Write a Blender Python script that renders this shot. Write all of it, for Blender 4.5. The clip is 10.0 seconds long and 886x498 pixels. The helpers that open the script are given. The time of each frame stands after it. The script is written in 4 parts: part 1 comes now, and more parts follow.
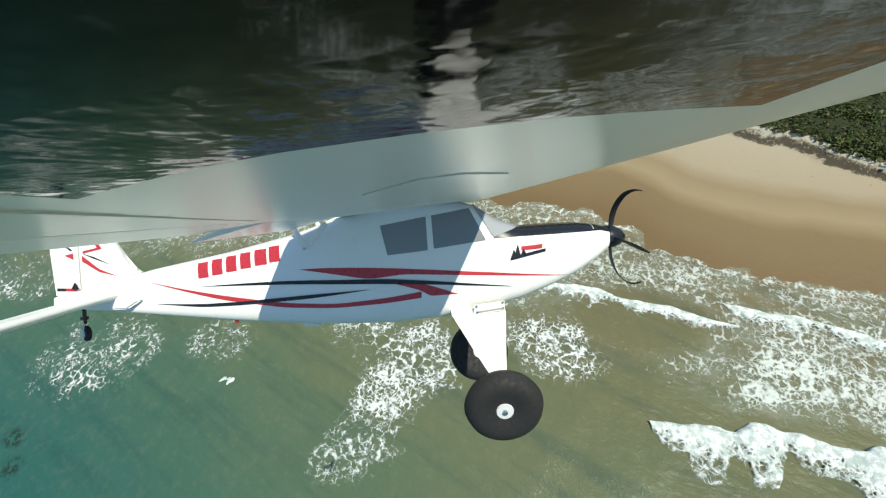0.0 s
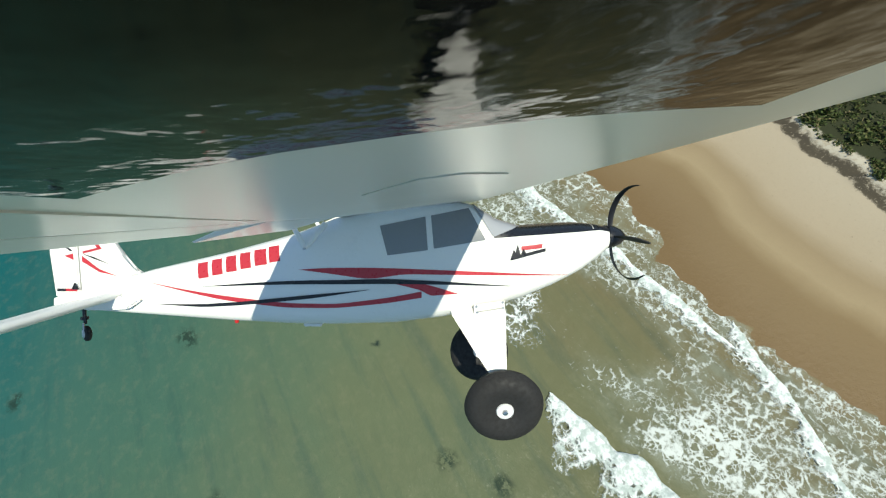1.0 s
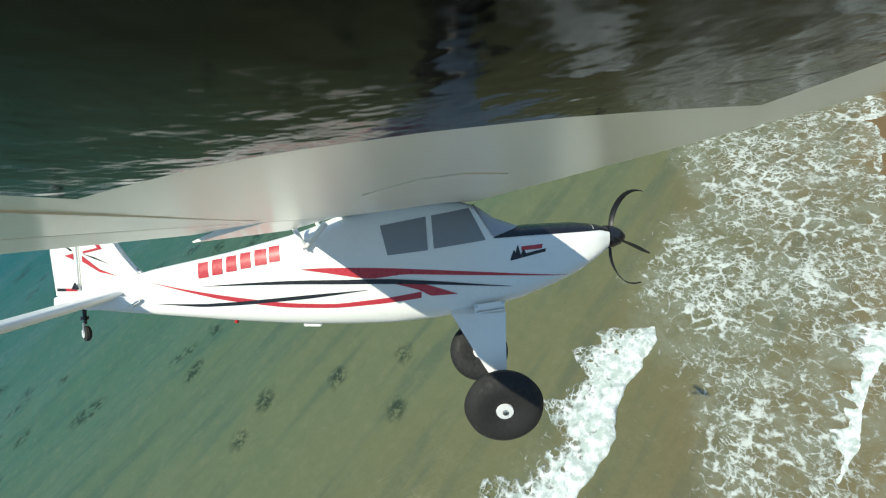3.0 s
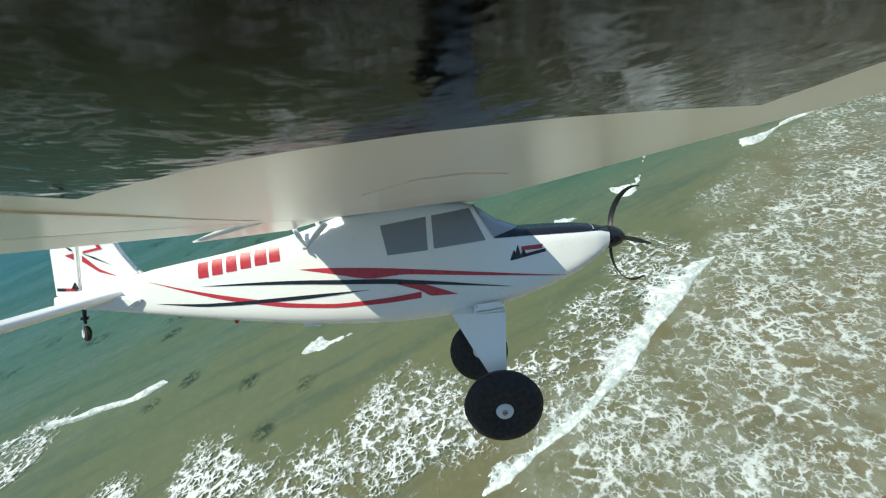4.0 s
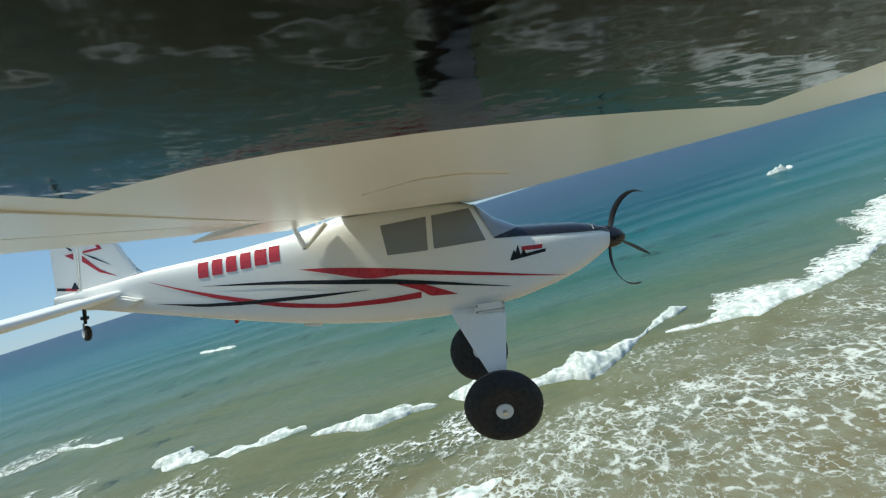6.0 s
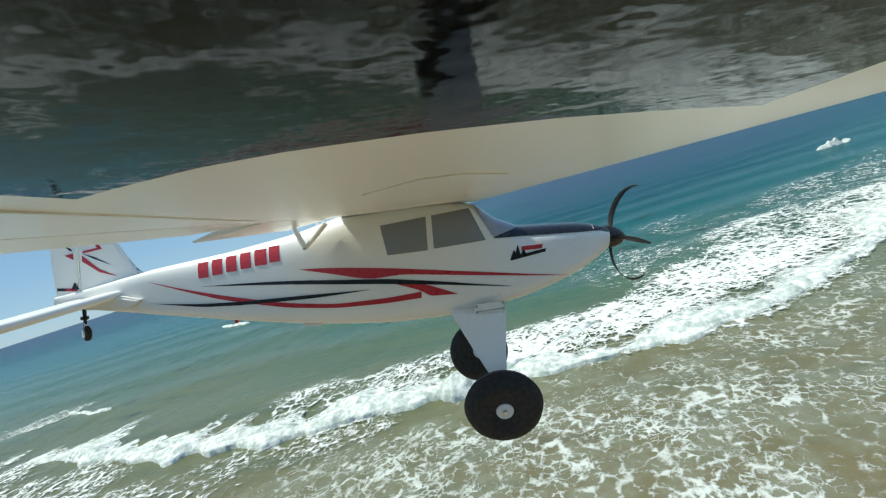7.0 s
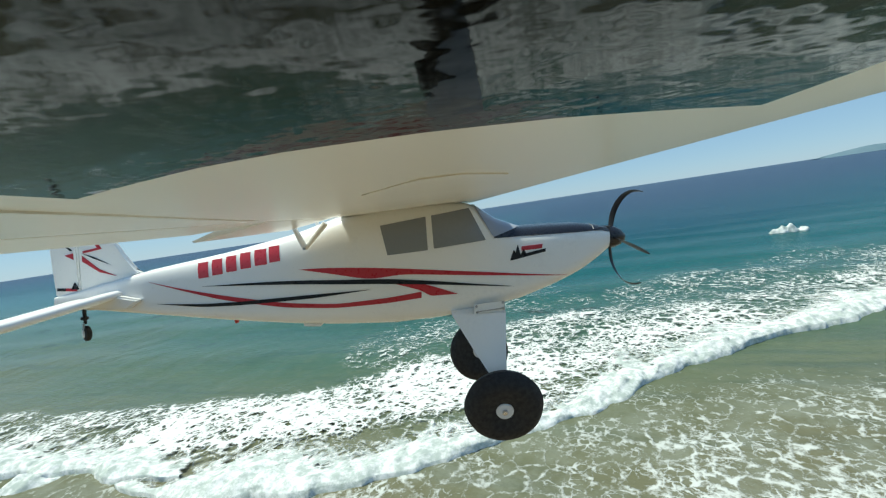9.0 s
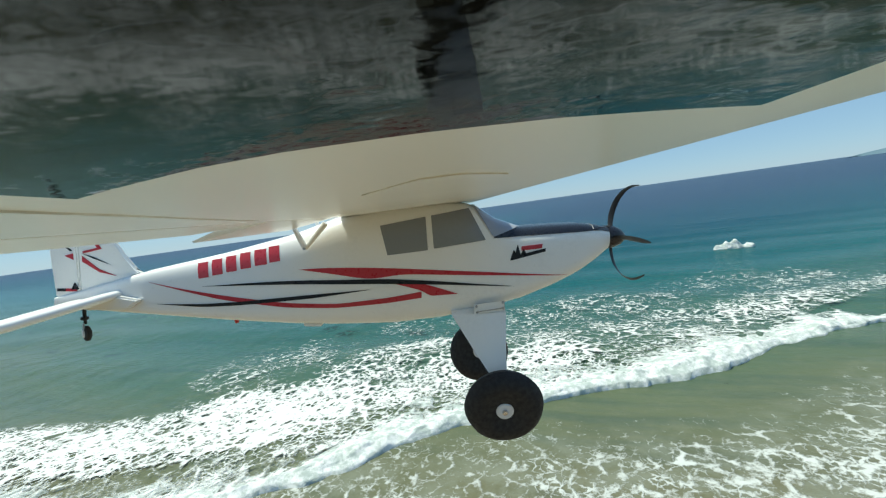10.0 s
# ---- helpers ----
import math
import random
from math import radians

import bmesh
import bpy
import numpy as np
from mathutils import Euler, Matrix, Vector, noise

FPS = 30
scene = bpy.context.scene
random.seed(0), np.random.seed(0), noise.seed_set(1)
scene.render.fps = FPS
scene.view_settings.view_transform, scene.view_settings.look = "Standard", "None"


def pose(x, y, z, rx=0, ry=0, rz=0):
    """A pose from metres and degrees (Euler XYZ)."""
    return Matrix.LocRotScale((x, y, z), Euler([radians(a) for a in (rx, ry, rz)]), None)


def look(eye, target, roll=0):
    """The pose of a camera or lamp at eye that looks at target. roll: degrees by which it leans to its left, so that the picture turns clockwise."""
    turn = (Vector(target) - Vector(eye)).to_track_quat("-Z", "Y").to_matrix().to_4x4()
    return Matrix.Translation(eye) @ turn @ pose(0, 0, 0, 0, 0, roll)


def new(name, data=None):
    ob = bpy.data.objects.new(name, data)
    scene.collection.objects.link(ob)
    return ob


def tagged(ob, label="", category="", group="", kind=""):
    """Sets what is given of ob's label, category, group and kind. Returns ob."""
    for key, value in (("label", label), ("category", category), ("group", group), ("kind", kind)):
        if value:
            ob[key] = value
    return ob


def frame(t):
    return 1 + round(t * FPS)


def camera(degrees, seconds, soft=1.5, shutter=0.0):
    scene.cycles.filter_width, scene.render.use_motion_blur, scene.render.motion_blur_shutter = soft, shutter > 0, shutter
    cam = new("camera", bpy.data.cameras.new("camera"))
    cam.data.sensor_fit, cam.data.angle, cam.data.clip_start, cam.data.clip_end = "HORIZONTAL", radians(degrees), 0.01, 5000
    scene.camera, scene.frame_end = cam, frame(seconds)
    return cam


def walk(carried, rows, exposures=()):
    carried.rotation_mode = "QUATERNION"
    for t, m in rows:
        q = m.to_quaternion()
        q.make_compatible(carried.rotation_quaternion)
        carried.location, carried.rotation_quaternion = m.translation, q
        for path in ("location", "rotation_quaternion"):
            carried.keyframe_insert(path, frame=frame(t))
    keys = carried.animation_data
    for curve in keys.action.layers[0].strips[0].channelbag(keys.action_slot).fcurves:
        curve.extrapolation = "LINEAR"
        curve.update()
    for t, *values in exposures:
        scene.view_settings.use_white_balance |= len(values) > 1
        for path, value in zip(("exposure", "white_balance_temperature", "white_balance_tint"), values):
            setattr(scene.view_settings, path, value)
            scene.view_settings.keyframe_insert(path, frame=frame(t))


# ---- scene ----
# ---------------------------------------------------------------- camera and flight path
cam = camera(93.3, 10.0, soft=1.2)

FLIGHT = [  # seconds, x, y, z, heading, pitch, lean of the lens under the wing
    (0.0, 107.17, 72.69, 41.95, -137.41, -51.20, -12.91),
    (0.5, 101.47, 68.87, 41.24, -127.24, -56.15, -10.78),
    (1.0, 97.47, 64.53, 40.02, -110.70, -57.44, -9.98),
    (1.5, 95.12, 59.55, 38.11, -89.89, -55.04, -14.78),
    (2.0, 94.21, 53.53, 35.53, -65.76, -55.84, -22.49),
    (2.5, 94.85, 47.31, 33.44, -44.53, -55.87, -26.21),
    (3.0, 98.16, 42.28, 31.37, -29.01, -44.19, -27.57),
    (3.5, 103.66, 37.93, 28.44, -20.58, -35.32, -22.89),
    (4.0, 110.17, 34.30, 24.97, -14.60, -30.35, -19.13),
    (4.5, 116.86, 31.49, 21.43, -7.29, -27.31, -19.42),
    (5.0, 123.87, 30.00, 18.14, -1.25, -19.37, -16.68),
    (5.5, 131.13, 29.51, 15.68, 2.13, -8.95, -16.82),
    (6.0, 138.09, 30.02, 14.39, 6.84, -4.65, -17.60),
    (6.5, 144.82, 31.38, 13.61, 12.03, -5.26, -18.31),
    (7.0, 151.50, 33.68, 12.62, 15.89, -5.72, -17.85),
    (7.5, 158.15, 37.10, 11.28, 17.88, -3.90, -14.97),
    (8.0, 164.49, 40.93, 10.64, 18.63, -2.30, -11.90),
    (8.5, 170.29, 43.49, 11.11, 19.34, -3.10, -9.25),
    (9.0, 175.82, 45.39, 12.14, 20.83, -4.75, -8.60),
    (9.5, 182.46, 47.49, 13.14, 22.00, -5.10, -8.40),
    (10.0, 190.00, 51.88, 12.54, 23.60, -4.95, -8.00),
]


def flight_pose(x, y, z, yaw, pitch, lean):
    return pose(x, y, z, 90 + pitch, 0, yaw) @ pose(0, 0, 0, 0, 0, lean)


PATH = [(t, flight_pose(*p)) for t, *p in FLIGHT]
walk(cam, PATH, [(0.0, 0.74, 6950, -1), (3.0, 0.74, 6850, -2), (7.0, 0.75, 6700, -3), (10.0, 0.82, 6800, -4)])

# ---------------------------------------------------------------- sky and sun
SUN_AZ, SUN_EL = 262.7, 66.2  # clockwise from +y
world = bpy.data.worlds.new("sky")
scene.world = world
world.use_nodes = True
wn = world.node_tree
wn.nodes.clear()
sky = wn.nodes.new("ShaderNodeTexSky")
sky.sky_type = "NISHITA"
sky.sun_disc = False
sky.sun_elevation = radians(SUN_EL)
sky.sun_rotation = radians(SUN_AZ)
sky.air_density, sky.dust_density, sky.ozone_density = 0.7, 0.1, 3.0
sky_bg = wn.nodes.new("ShaderNodeBackground")
sky_bg.inputs["Strength"].default_value = 0.15
sky_out = wn.nodes.new("ShaderNodeOutputWorld")
sky_blue = wn.nodes.new("ShaderNodeMix")  # clear sea air: no white haze along the horizon
sky_blue.data_type, sky_blue.blend_type = "RGBA", "DARKEN"
sky_blue.inputs[0].default_value = 0.84
sky_blue.inputs[7].default_value = (0.84, 1.38, 2.25, 1)
wn.links.new(sky.outputs[0], sky_blue.inputs[6])
wn.links.new(sky_blue.outputs[2], sky_bg.inputs[0])
wn.links.new(sky_bg.outputs[0], sky_out.inputs[0])

sun = new("sun", bpy.data.lights.new("sun", "SUN"))
sun.data.energy, sun.data.angle, sun.data.color = 2.85, radians(0.5), (1.0, 0.95, 0.87)
SUN_WAY = Vector((math.cos(radians(SUN_EL)) * math.sin(radians(SUN_AZ)), math.cos(radians(SUN_EL)) * math.cos(radians(SUN_AZ)), math.sin(radians(SUN_EL))))
sun.matrix_world = look(SUN_WAY * 300, (0, 0, 0))


# ---------------------------------------------------------------- materials
class Nodes:
    """A node material under construction."""

    def __init__(self, name):
        self.mat = bpy.data.materials.new(name)
        self.mat.use_nodes = True
        self.tree = self.mat.node_tree
        self.bsdf = self.tree.nodes["Principled BSDF"]
        self.geo = None

    def add(self, kind, **sets):
        n = self.tree.nodes.new("ShaderNode" + kind)
        for k, v in sets.items():
            setattr(n, k, v)
        return n

    def link(self, a, b):
        self.tree.links.new(a, b)

    def put(self, socket, value):
        if isinstance(value, bpy.types.NodeSocket):
            self.link(value, socket)
        else:
            socket.default_value = value

    def place(self, stretch=(1, 1, 1), world=False):
        if world:
            src = self.add("NewGeometry").outputs["Position"]
        else:
            src = self.add("TexCoord").outputs["Object"]
        m = self.add("Mapping")
        m.inputs["Scale"].default_value = stretch
        self.link(src, m.inputs["Vector"])
        return m.outputs[0]

    def noise(self, at, scale, detail=4.0, rough=0.55, distort=0.0):
        n = self.add("TexNoise")
        self.link(at, n.inputs["Vector"])
        n.inputs["Scale"].default_value = scale
        n.inputs["Detail"].default_value = detail
        n.inputs["Roughness"].default_value = rough
        n.inputs["Distortion"].default_value = distort
        return n

    def math(self, op, a, b=0.0, c=None, clamp=False):
        n = self.add("Math", operation=op, use_clamp=clamp)
        self.put(n.inputs[0], a)
        self.put(n.inputs[1], b)
        if c is not None:
            self.put(n.inputs[2], c)
        return n.outputs[0]

    def span(self, value, a, b, c=0.0, d=1.0, smooth=True):
        n = self.add("MapRange")
        n.interpolation_type = "SMOOTHSTEP" if smooth else "LINEAR"
        self.put(n.inputs[0], value)
        for i, q in enumerate((a, b, c, d)):
            self.put(n.inputs[1 + i], q)
        return n.outputs[0]

    def mix(self, fac, a, b):
        n = self.add("Mix", data_type="RGBA")
        self.put(n.inputs[0], fac)
        self.put(n.inputs[6], a if isinstance(a, bpy.types.NodeSocket) else (*a, 1))
        self.put(n.inputs[7], b if isinstance(b, bpy.types.NodeSocket) else (*b, 1))
        return n.outputs[2]

    def ramp(self, value, stops):
        n = self.add("ValToRGB")
        e = n.color_ramp.elements
        while len(e) < len(stops):
            e.new(0.5)
        for el, (p, col) in zip(e, stops):
            el.position, el.color = p, (*col, 1)
        self.put(n.inputs[0], value)
        return n.outputs[0]

    def bump(self, height, strength, distance):
        n = self.add("Bump")
        n.inputs["Strength"].default_value = strength
        n.inputs["Distance"].default_value = distance
        self.link(height, n.inputs["Height"])
        self.link(n.outputs[0], self.bsdf.inputs["Normal"])

    def attr(self, name):
        return self.add("Attribute", attribute_name=name).outputs["Fac"]

    def color(self, v):
        self.put(self.bsdf.inputs["Base Color"], v if isinstance(v, bpy.types.NodeSocket) else (*v, 1))

    def set(self, **k):
        for name, v in k.items():
            self.put(self.bsdf.inputs[name.replace("_", " ")], v)
        return self


def painted(name, color, rough=0.3, dirt=0.06, bump=0.0, metal=0.0, coat=0.0):
    """Painted or moulded surface: small change of tone, fine grain, a little dirt."""
    m = Nodes(name)
    at = m.place()
    big = m.noise(at, 9.0, 3.0).outputs["Fac"]
    fine = m.noise(at, 160.0, 3.0).outputs["Fac"]
    dark = tuple(c * (1 - dirt * 2.5) for c in color)
    m.color(m.mix(m.math("MULTIPLY", m.span(big, 0.42, 0.75), m.span(fine, 0.3, 0.8)), color, dark))
    m.set(Roughness=m.span(fine, 0.2, 0.8, rough * 0.8, rough * 1.25), Metallic=metal, Coat_Weight=coat)
    if bump:
        m.bump(fine, bump, 0.0006)
    return m.mat


FOAM_WHITE = painted("white_foam_paint", (0.89, 0.875, 0.835), 0.32, 0.03, 0.08)


def make_wing_film():
    m = Nodes("white_wing_film")
    at = m.place((1.0, 1.0, 1.0))
    big = m.noise(at, 5.0, 2.0).outputs["Fac"]
    m.color(m.mix(m.span(big, 0.35, 0.75), (0.90, 0.885, 0.825), (0.86, 0.835, 0.77)))
    m.set(Roughness=0.27, Coat_Weight=0.2, Coat_Roughness=0.24)
    m.bump(m.noise(at, 14.0, 1.0).outputs["Fac"], 0.12, 0.0015)
    return m.mat


WING_WHITE = make_wing_film()
DECAL_RED = painted("red_decal", (0.50, 0.035, 0.05), 0.3, 0.08)
DECAL_BLACK = painted("black_decal", (0.012, 0.013, 0.017), 0.3, 0.05)
WINDOW_GREY = painted("grey_window_decal", (0.24, 0.25, 0.26), 0.18, 0.04)
SHIELD_GREY = painted("smoked_windshield", (0.36, 0.37, 0.40), 0.12, 0.04)
NOSE_BLACK = painted("black_anti_glare_paint", (0.014, 0.015, 0.020), 0.28, 0.1)
PROP_BLACK = painted("black_propeller_nylon", (0.016, 0.016, 0.018), 0.4, 0.1)
TYRE_BLACK = painted("black_foam_rubber", (0.018, 0.017, 0.017), 0.75, 0.15, 0.3)
HUB_WHITE = painted("white_hub_plastic", (0.72, 0.72, 0.72), 0.35, 0.06)
STEEL = painted("bright_steel", (0.55, 0.55, 0.56), 0.3, 0.1, 0.0, 1.0)
WING_LINE = painted("darker_wing_film", (0.70, 0.66, 0.58), 0.4, 0.1)
GREY_LINE = painted("grey_hinge_gap", (0.42, 0.40, 0.36), 0.6, 0.1)
LED_RED = painted("red_plastic", (0.55, 0.02, 0.02), 0.3, 0.05)


def make_plate():
    """Dark, glossy, slightly rippled film on which the lens sits."""
    m = Nodes("dark_glossy_film")
    at = m.place()
    big = m.noise(at, 40.0, 2.0).outputs["Fac"]
    rip = m.noise(m.place((1.0, 1.0, 1.0)), 210.0, 2.0, 0.5).outputs["Fac"]
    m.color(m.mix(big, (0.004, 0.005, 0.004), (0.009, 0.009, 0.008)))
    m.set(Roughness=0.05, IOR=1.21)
    m.bump(m.math("ADD", m.math("MULTIPLY", rip, 0.5), m.math("MULTIPLY", big, 1.5)), 0.5, 0.0007)
    return m.mat


PLATE_FILM = make_plate()


def foam_lace(m, foam, soft=0.26):
    """Filaments and torn cells of foam that close up where there is more of it; 0 to 1."""
    p = m.place(world=True)
    warp = m.noise(p, 0.8, 5.0, 0.66)
    shift = m.add("VectorMath", operation="MULTIPLY_ADD")
    m.link(warp.outputs["Color"], shift.inputs[0])
    shift.inputs[1].default_value = (1.25, 1.25, 0.0)
    m.link(p, shift.inputs[2])
    at = shift.outputs[0]

    def cells(scale, wide):
        v = m.add("TexVoronoi", feature="DISTANCE_TO_EDGE")
        m.link(at, v.inputs["Vector"])
        v.inputs["Scale"].default_value = scale
        return m.span(v.outputs["Distance"], 0.0, wide, 1.0, 0.0, False)

    tear = m.noise(p, 1.7, 5.0, 0.72).outputs["Fac"]
    gate = m.noise(p, 0.33, 2.0, 0.5).outputs["Fac"]
    fine = m.math("MULTIPLY", cells(2.1, 0.40), m.span(gate, 0.38, 0.62, 0.72, 1.0))
    web = m.math("MAXIMUM", m.math("MULTIPLY", cells(0.85, 0.40), m.span(gate, 0.3, 0.55, 1.0, 0.84)), fine)
    web = m.math("ADD", web, m.math("MULTIPLY", m.math("SUBTRACT", tear, 0.5), 1.5))
    cloud = m.noise(p, 0.16, 5.0, 0.68).outputs["Fac"]
    dens = m.math("ADD", foam, m.math("MULTIPLY", m.math("SUBTRACT", cloud, 0.5), m.span(foam, 0.02, 0.35, 0.0, 1.6)))
    edge = m.math("SUBTRACT", 1.13, m.math("MULTIPLY", dens, 0.57))
    white = m.span(web, m.math("SUBTRACT", edge, 0.07), m.math("ADD", edge, soft))
    thin = m.span(dens, 0.2, 0.95, 0.58, 1.0)   # a thin film lets the water show
    return m.math("MULTIPLY", m.math("MULTIPLY", white, thin), m.span(foam, 0.03, 0.15))


def make_sea():
    m = Nodes("surf_water")
    p = m.place(world=True)
    out = m.attr("offshore")          # metres from the shoreline
    foam = m.attr("foam")
    weed = m.attr("weed")
    drift = m.noise(m.place((0.5, 1.0, 1.0), True), 0.11, 4.0, 0.6).outputs["Fac"]
    span = m.math("ADD", out, m.math("MULTIPLY", m.math("SUBTRACT", drift, 0.5), 26.0))
    depth = m.math("POWER", m.math("DIVIDE", m.math("MAXIMUM", span, 0.0), 1600.0), 0.4, clamp=True)
    col = m.ramp(depth, [
        (0.0, (0.18, 0.134, 0.068)), (0.115, (0.138, 0.120, 0.064)), (0.17, (0.126, 0.128, 0.070)), (0.225, (0.104, 0.128, 0.074)),
        (0.275, (0.056, 0.113, 0.079)), (0.36, (0.008, 0.086, 0.090)), (0.48, (0.002, 0.052, 0.084)), (0.7, (0.001, 0.024, 0.066)), (1.0, (0.001, 0.016, 0.058))])
    # sand stirred up and streaks along the crests
    streak = m.noise(m.place((0.06, 0.5, 1.0), True), 1.0, 5.0, 0.6).outputs["Fac"]
    col = m.mix(m.math("MULTIPLY", m.span(streak, 0.47, 0.70), 0.30), col, (0.014, 0.055, 0.058))
    stir = m.noise(p, 0.9, 5.0, 0.7).outputs["Fac"]
    col = m.mix(m.math("MULTIPLY", m.span(stir, 0.46, 0.72), 0.11), col, (0.24, 0.22, 0.14))
    wd = m.math("MULTIPLY", weed, m.span(m.noise(p, 1.6, 4.0, 0.7).outputs["Fac"], 0.40, 0.56))
    col = m.mix(m.math("MULTIPLY", wd, 0.8), col, (0.016, 0.030, 0.022))
    milk = m.math("MULTIPLY", m.span(foam, 0.05, 0.7), m.span(m.noise(p, 0.45, 5.0, 0.7).outputs["Fac"], 0.36, 0.66, 0.10, 0.62))
    col = m.mix(milk, col, (0.22, 0.24, 0.19))   # milky with air
    white = foam_lace(m, foam)
    m.color(m.mix(white, col, (0.57, 0.60, 0.57)))
    rip = m.noise(m.place((0.7, 1.2, 1.0), True), 1.5, 5.0, 0.62).outputs["Fac"]
    swell = m.noise(m.place((0.05, 0.22, 1.0), True), 1.0, 3.0, 0.5).outputs["Fac"]
    h = m.math("ADD", m.math("MULTIPLY", rip, 0.30), m.math("MULTIPLY", swell, 0.8))
    h = m.math("ADD", h, m.math("MULTIPLY", white, 0.16))
    m.bump(h, 0.6, 0.6)
    m.set(Roughness=m.span(white, 0.0, 1.0, 0.22, 0.9), IOR=1.33, Specular_IOR_Level=m.span(out, 20.0, 240.0, 0.16, 0.012))
    return m.mat


def make_ground():
    m = Nodes("beach_sand")
    p = m.place(world=True)
    back = m.attr("inland")           # metres from the shoreline, towards the land
    wob = m.noise(m.place((0.35, 1.0, 1.0), True), 0.16, 4.0, 0.6).outputs["Fac"]
    far = m.math("ADD", back, m.math("MULTIPLY", m.math("SUBTRACT", wob, 0.5), 2.6))
    col = m.ramp(m.math("DIVIDE", far, 30.0, clamp=True), [
        (0.0, (0.155, 0.100, 0.045)), (0.22, (0.190, 0.132, 0.068)), (0.30, (0.285, 0.218, 0.130)), (0.38, (0.25, 0.188, 0.112)),
        (0.47, (0.33, 0.268, 0.186)), (0.75, (0.36, 0.308, 0.232)), (1.0, (0.37, 0.323, 0.25))])
    grain = m.noise(p, 3.0, 6.0, 0.75).outputs["Fac"]
    col = m.mix(m.math("MULTIPLY", m.span(grain, 0.5, 0.8), 0.25), col, (0.20, 0.155, 0.10))
    bits = m.noise(p, 1.1, 5.0, 0.8).outputs["Fac"]
    col = m.mix(m.math("MULTIPLY", m.math("MULTIPLY", m.span(bits, 0.64, 0.70), m.span(back, 11.0, 15.0)), 0.6), col, (0.13, 0.095, 0.06))
    # foot of the dune: a broken dark line of roots, wrack and painted scarp shadow, a crumbling pale edge, then litter
    # under the scrub
    dune = m.math("ADD", m.attr("dune"), m.math("MULTIPLY", m.math("SUBTRACT", bits, 0.5), 1.5))
    lump = m.noise(p, 2.4, 5.0, 0.7).outputs["Fac"]
    pale = m.math("MULTIPLY", m.span(dune, 0.4, 0.7), m.span(lump, 0.34, 0.55))
    col = m.mix(pale, col, (0.44, 0.40, 0.32))
    wrack_shade = m.math("MULTIPLY", m.math("MULTIPLY", m.span(dune, -0.55, -0.2), m.span(dune, 0.35, 0.75, 1.0, 0.0)), m.span(lump, 0.32, 0.44))
    col = m.mix(m.math("MULTIPLY", wrack_shade, 0.92), col, (0.050, 0.041, 0.028))
    col = m.mix(m.span(dune, 1.5, 2.0), col, (0.030, 0.034, 0.015))
    m.color(col)
    m.bump(m.noise(p, 1.6, 6.0, 0.7).outputs["Fac"], 0.5, 0.15)
    m.set(Roughness=m.span(back, 0.0, 9.0, 0.42, 0.95), Specular_IOR_Level=0.25)
    return m.mat


def make_whitewater():
    m = Nodes("whitewater")
    p = m.place(world=True)
    a = m.noise(p, 1.6, 6.0, 0.7).outputs["Fac"]
    m.color(m.mix(m.span(a, 0.38, 0.64), (0.42, 0.48, 0.45), (0.80, 0.82, 0.81)))
    m.set(Roughness=0.9, Specular_IOR_Level=0.1, Alpha=foam_lace(m, m.attr("foam"), 0.62))
    m.bump(m.noise(p, 2.2, 6.0, 0.75).outputs["Fac"], 0.5, 0.2)
    return m.mat


def make_foam_sheet():
    """Floating foam: opaque where the lace is, open between."""
    m = Nodes("floating_foam")
    m.color((0.68, 0.71, 0.69))
    white = foam_lace(m, m.attr("foam"), 0.36)
    m.set(Roughness=0.9, Specular_IOR_Level=0.1, Alpha=white)
    m.bump(white, 0.5, 0.08)
    return m.mat


def make_leaves():
    m = Nodes("scrub_leaves")
    n = m.add("NewGeometry").outputs["Random Per Island"]
    m.color(m.ramp(n, [(0.0, (0.030, 0.046, 0.012)), (0.5, (0.055, 0.078, 0.020)), (0.80, (0.095, 0.100, 0.034)), (1.0, (0.16, 0.13, 0.065))]))
    m.set(Roughness=0.7, Specular_IOR_Level=0.2)
    return m.mat


def make_hazy_rock():
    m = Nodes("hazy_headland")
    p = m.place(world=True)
    # the blue-grey of distant haze is painted into the rock's colour
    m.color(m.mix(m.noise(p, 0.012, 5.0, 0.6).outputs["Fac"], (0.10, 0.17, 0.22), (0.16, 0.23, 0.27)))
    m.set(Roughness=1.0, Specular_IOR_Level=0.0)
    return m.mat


SEA, GROUND, WHITEWATER, LEAVES, HAZY_ROCK, FLOATING = make_sea(), make_ground(), make_whitewater(), make_leaves(), make_hazy_rock(), make_foam_sheet()


# ---------------------------------------------------------------- helpers for meshes
def smooth(me, angle=None):
    me.polygons.foreach_set("use_smooth", [True] * len(me.polygons))
    if angle:
        me.set_sharp_from_angle(angle=radians(angle))


def grid_mesh(name, X, Y, Z, material, attrs):
    """A sheet over the grid X, Y at the heights Z, with values per vertex."""
    ny, nx = X.shape
    me = bpy.data.meshes.new(name)
    co = np.stack([X, Y, Z], -1).reshape(-1, 3)
    i = np.arange(nx * ny).reshape(ny, nx)
    f = np.stack([i[:-1, :-1], i[:-1, 1:], i[1:, 1:], i[1:, :-1]], -1).reshape(-1, 4)
    me.vertices.add(len(co))
    me.vertices.foreach_set("co", co.ravel())
    me.loops.add(f.size)
    me.loops.foreach_set("vertex_index", f.ravel())
    me.polygons.add(len(f))
    me.polygons.foreach_set("loop_start", np.arange(0, f.size, 4))
    me.update(calc_edges=True)
    me.validate()
    for key, val in attrs.items():
        a = me.attributes.new(key, "FLOAT", "POINT")
        a.data.foreach_set("value", val.astype(np.float32).ravel())
    smooth(me)
    me.materials.append(material)
    return new(name, me)


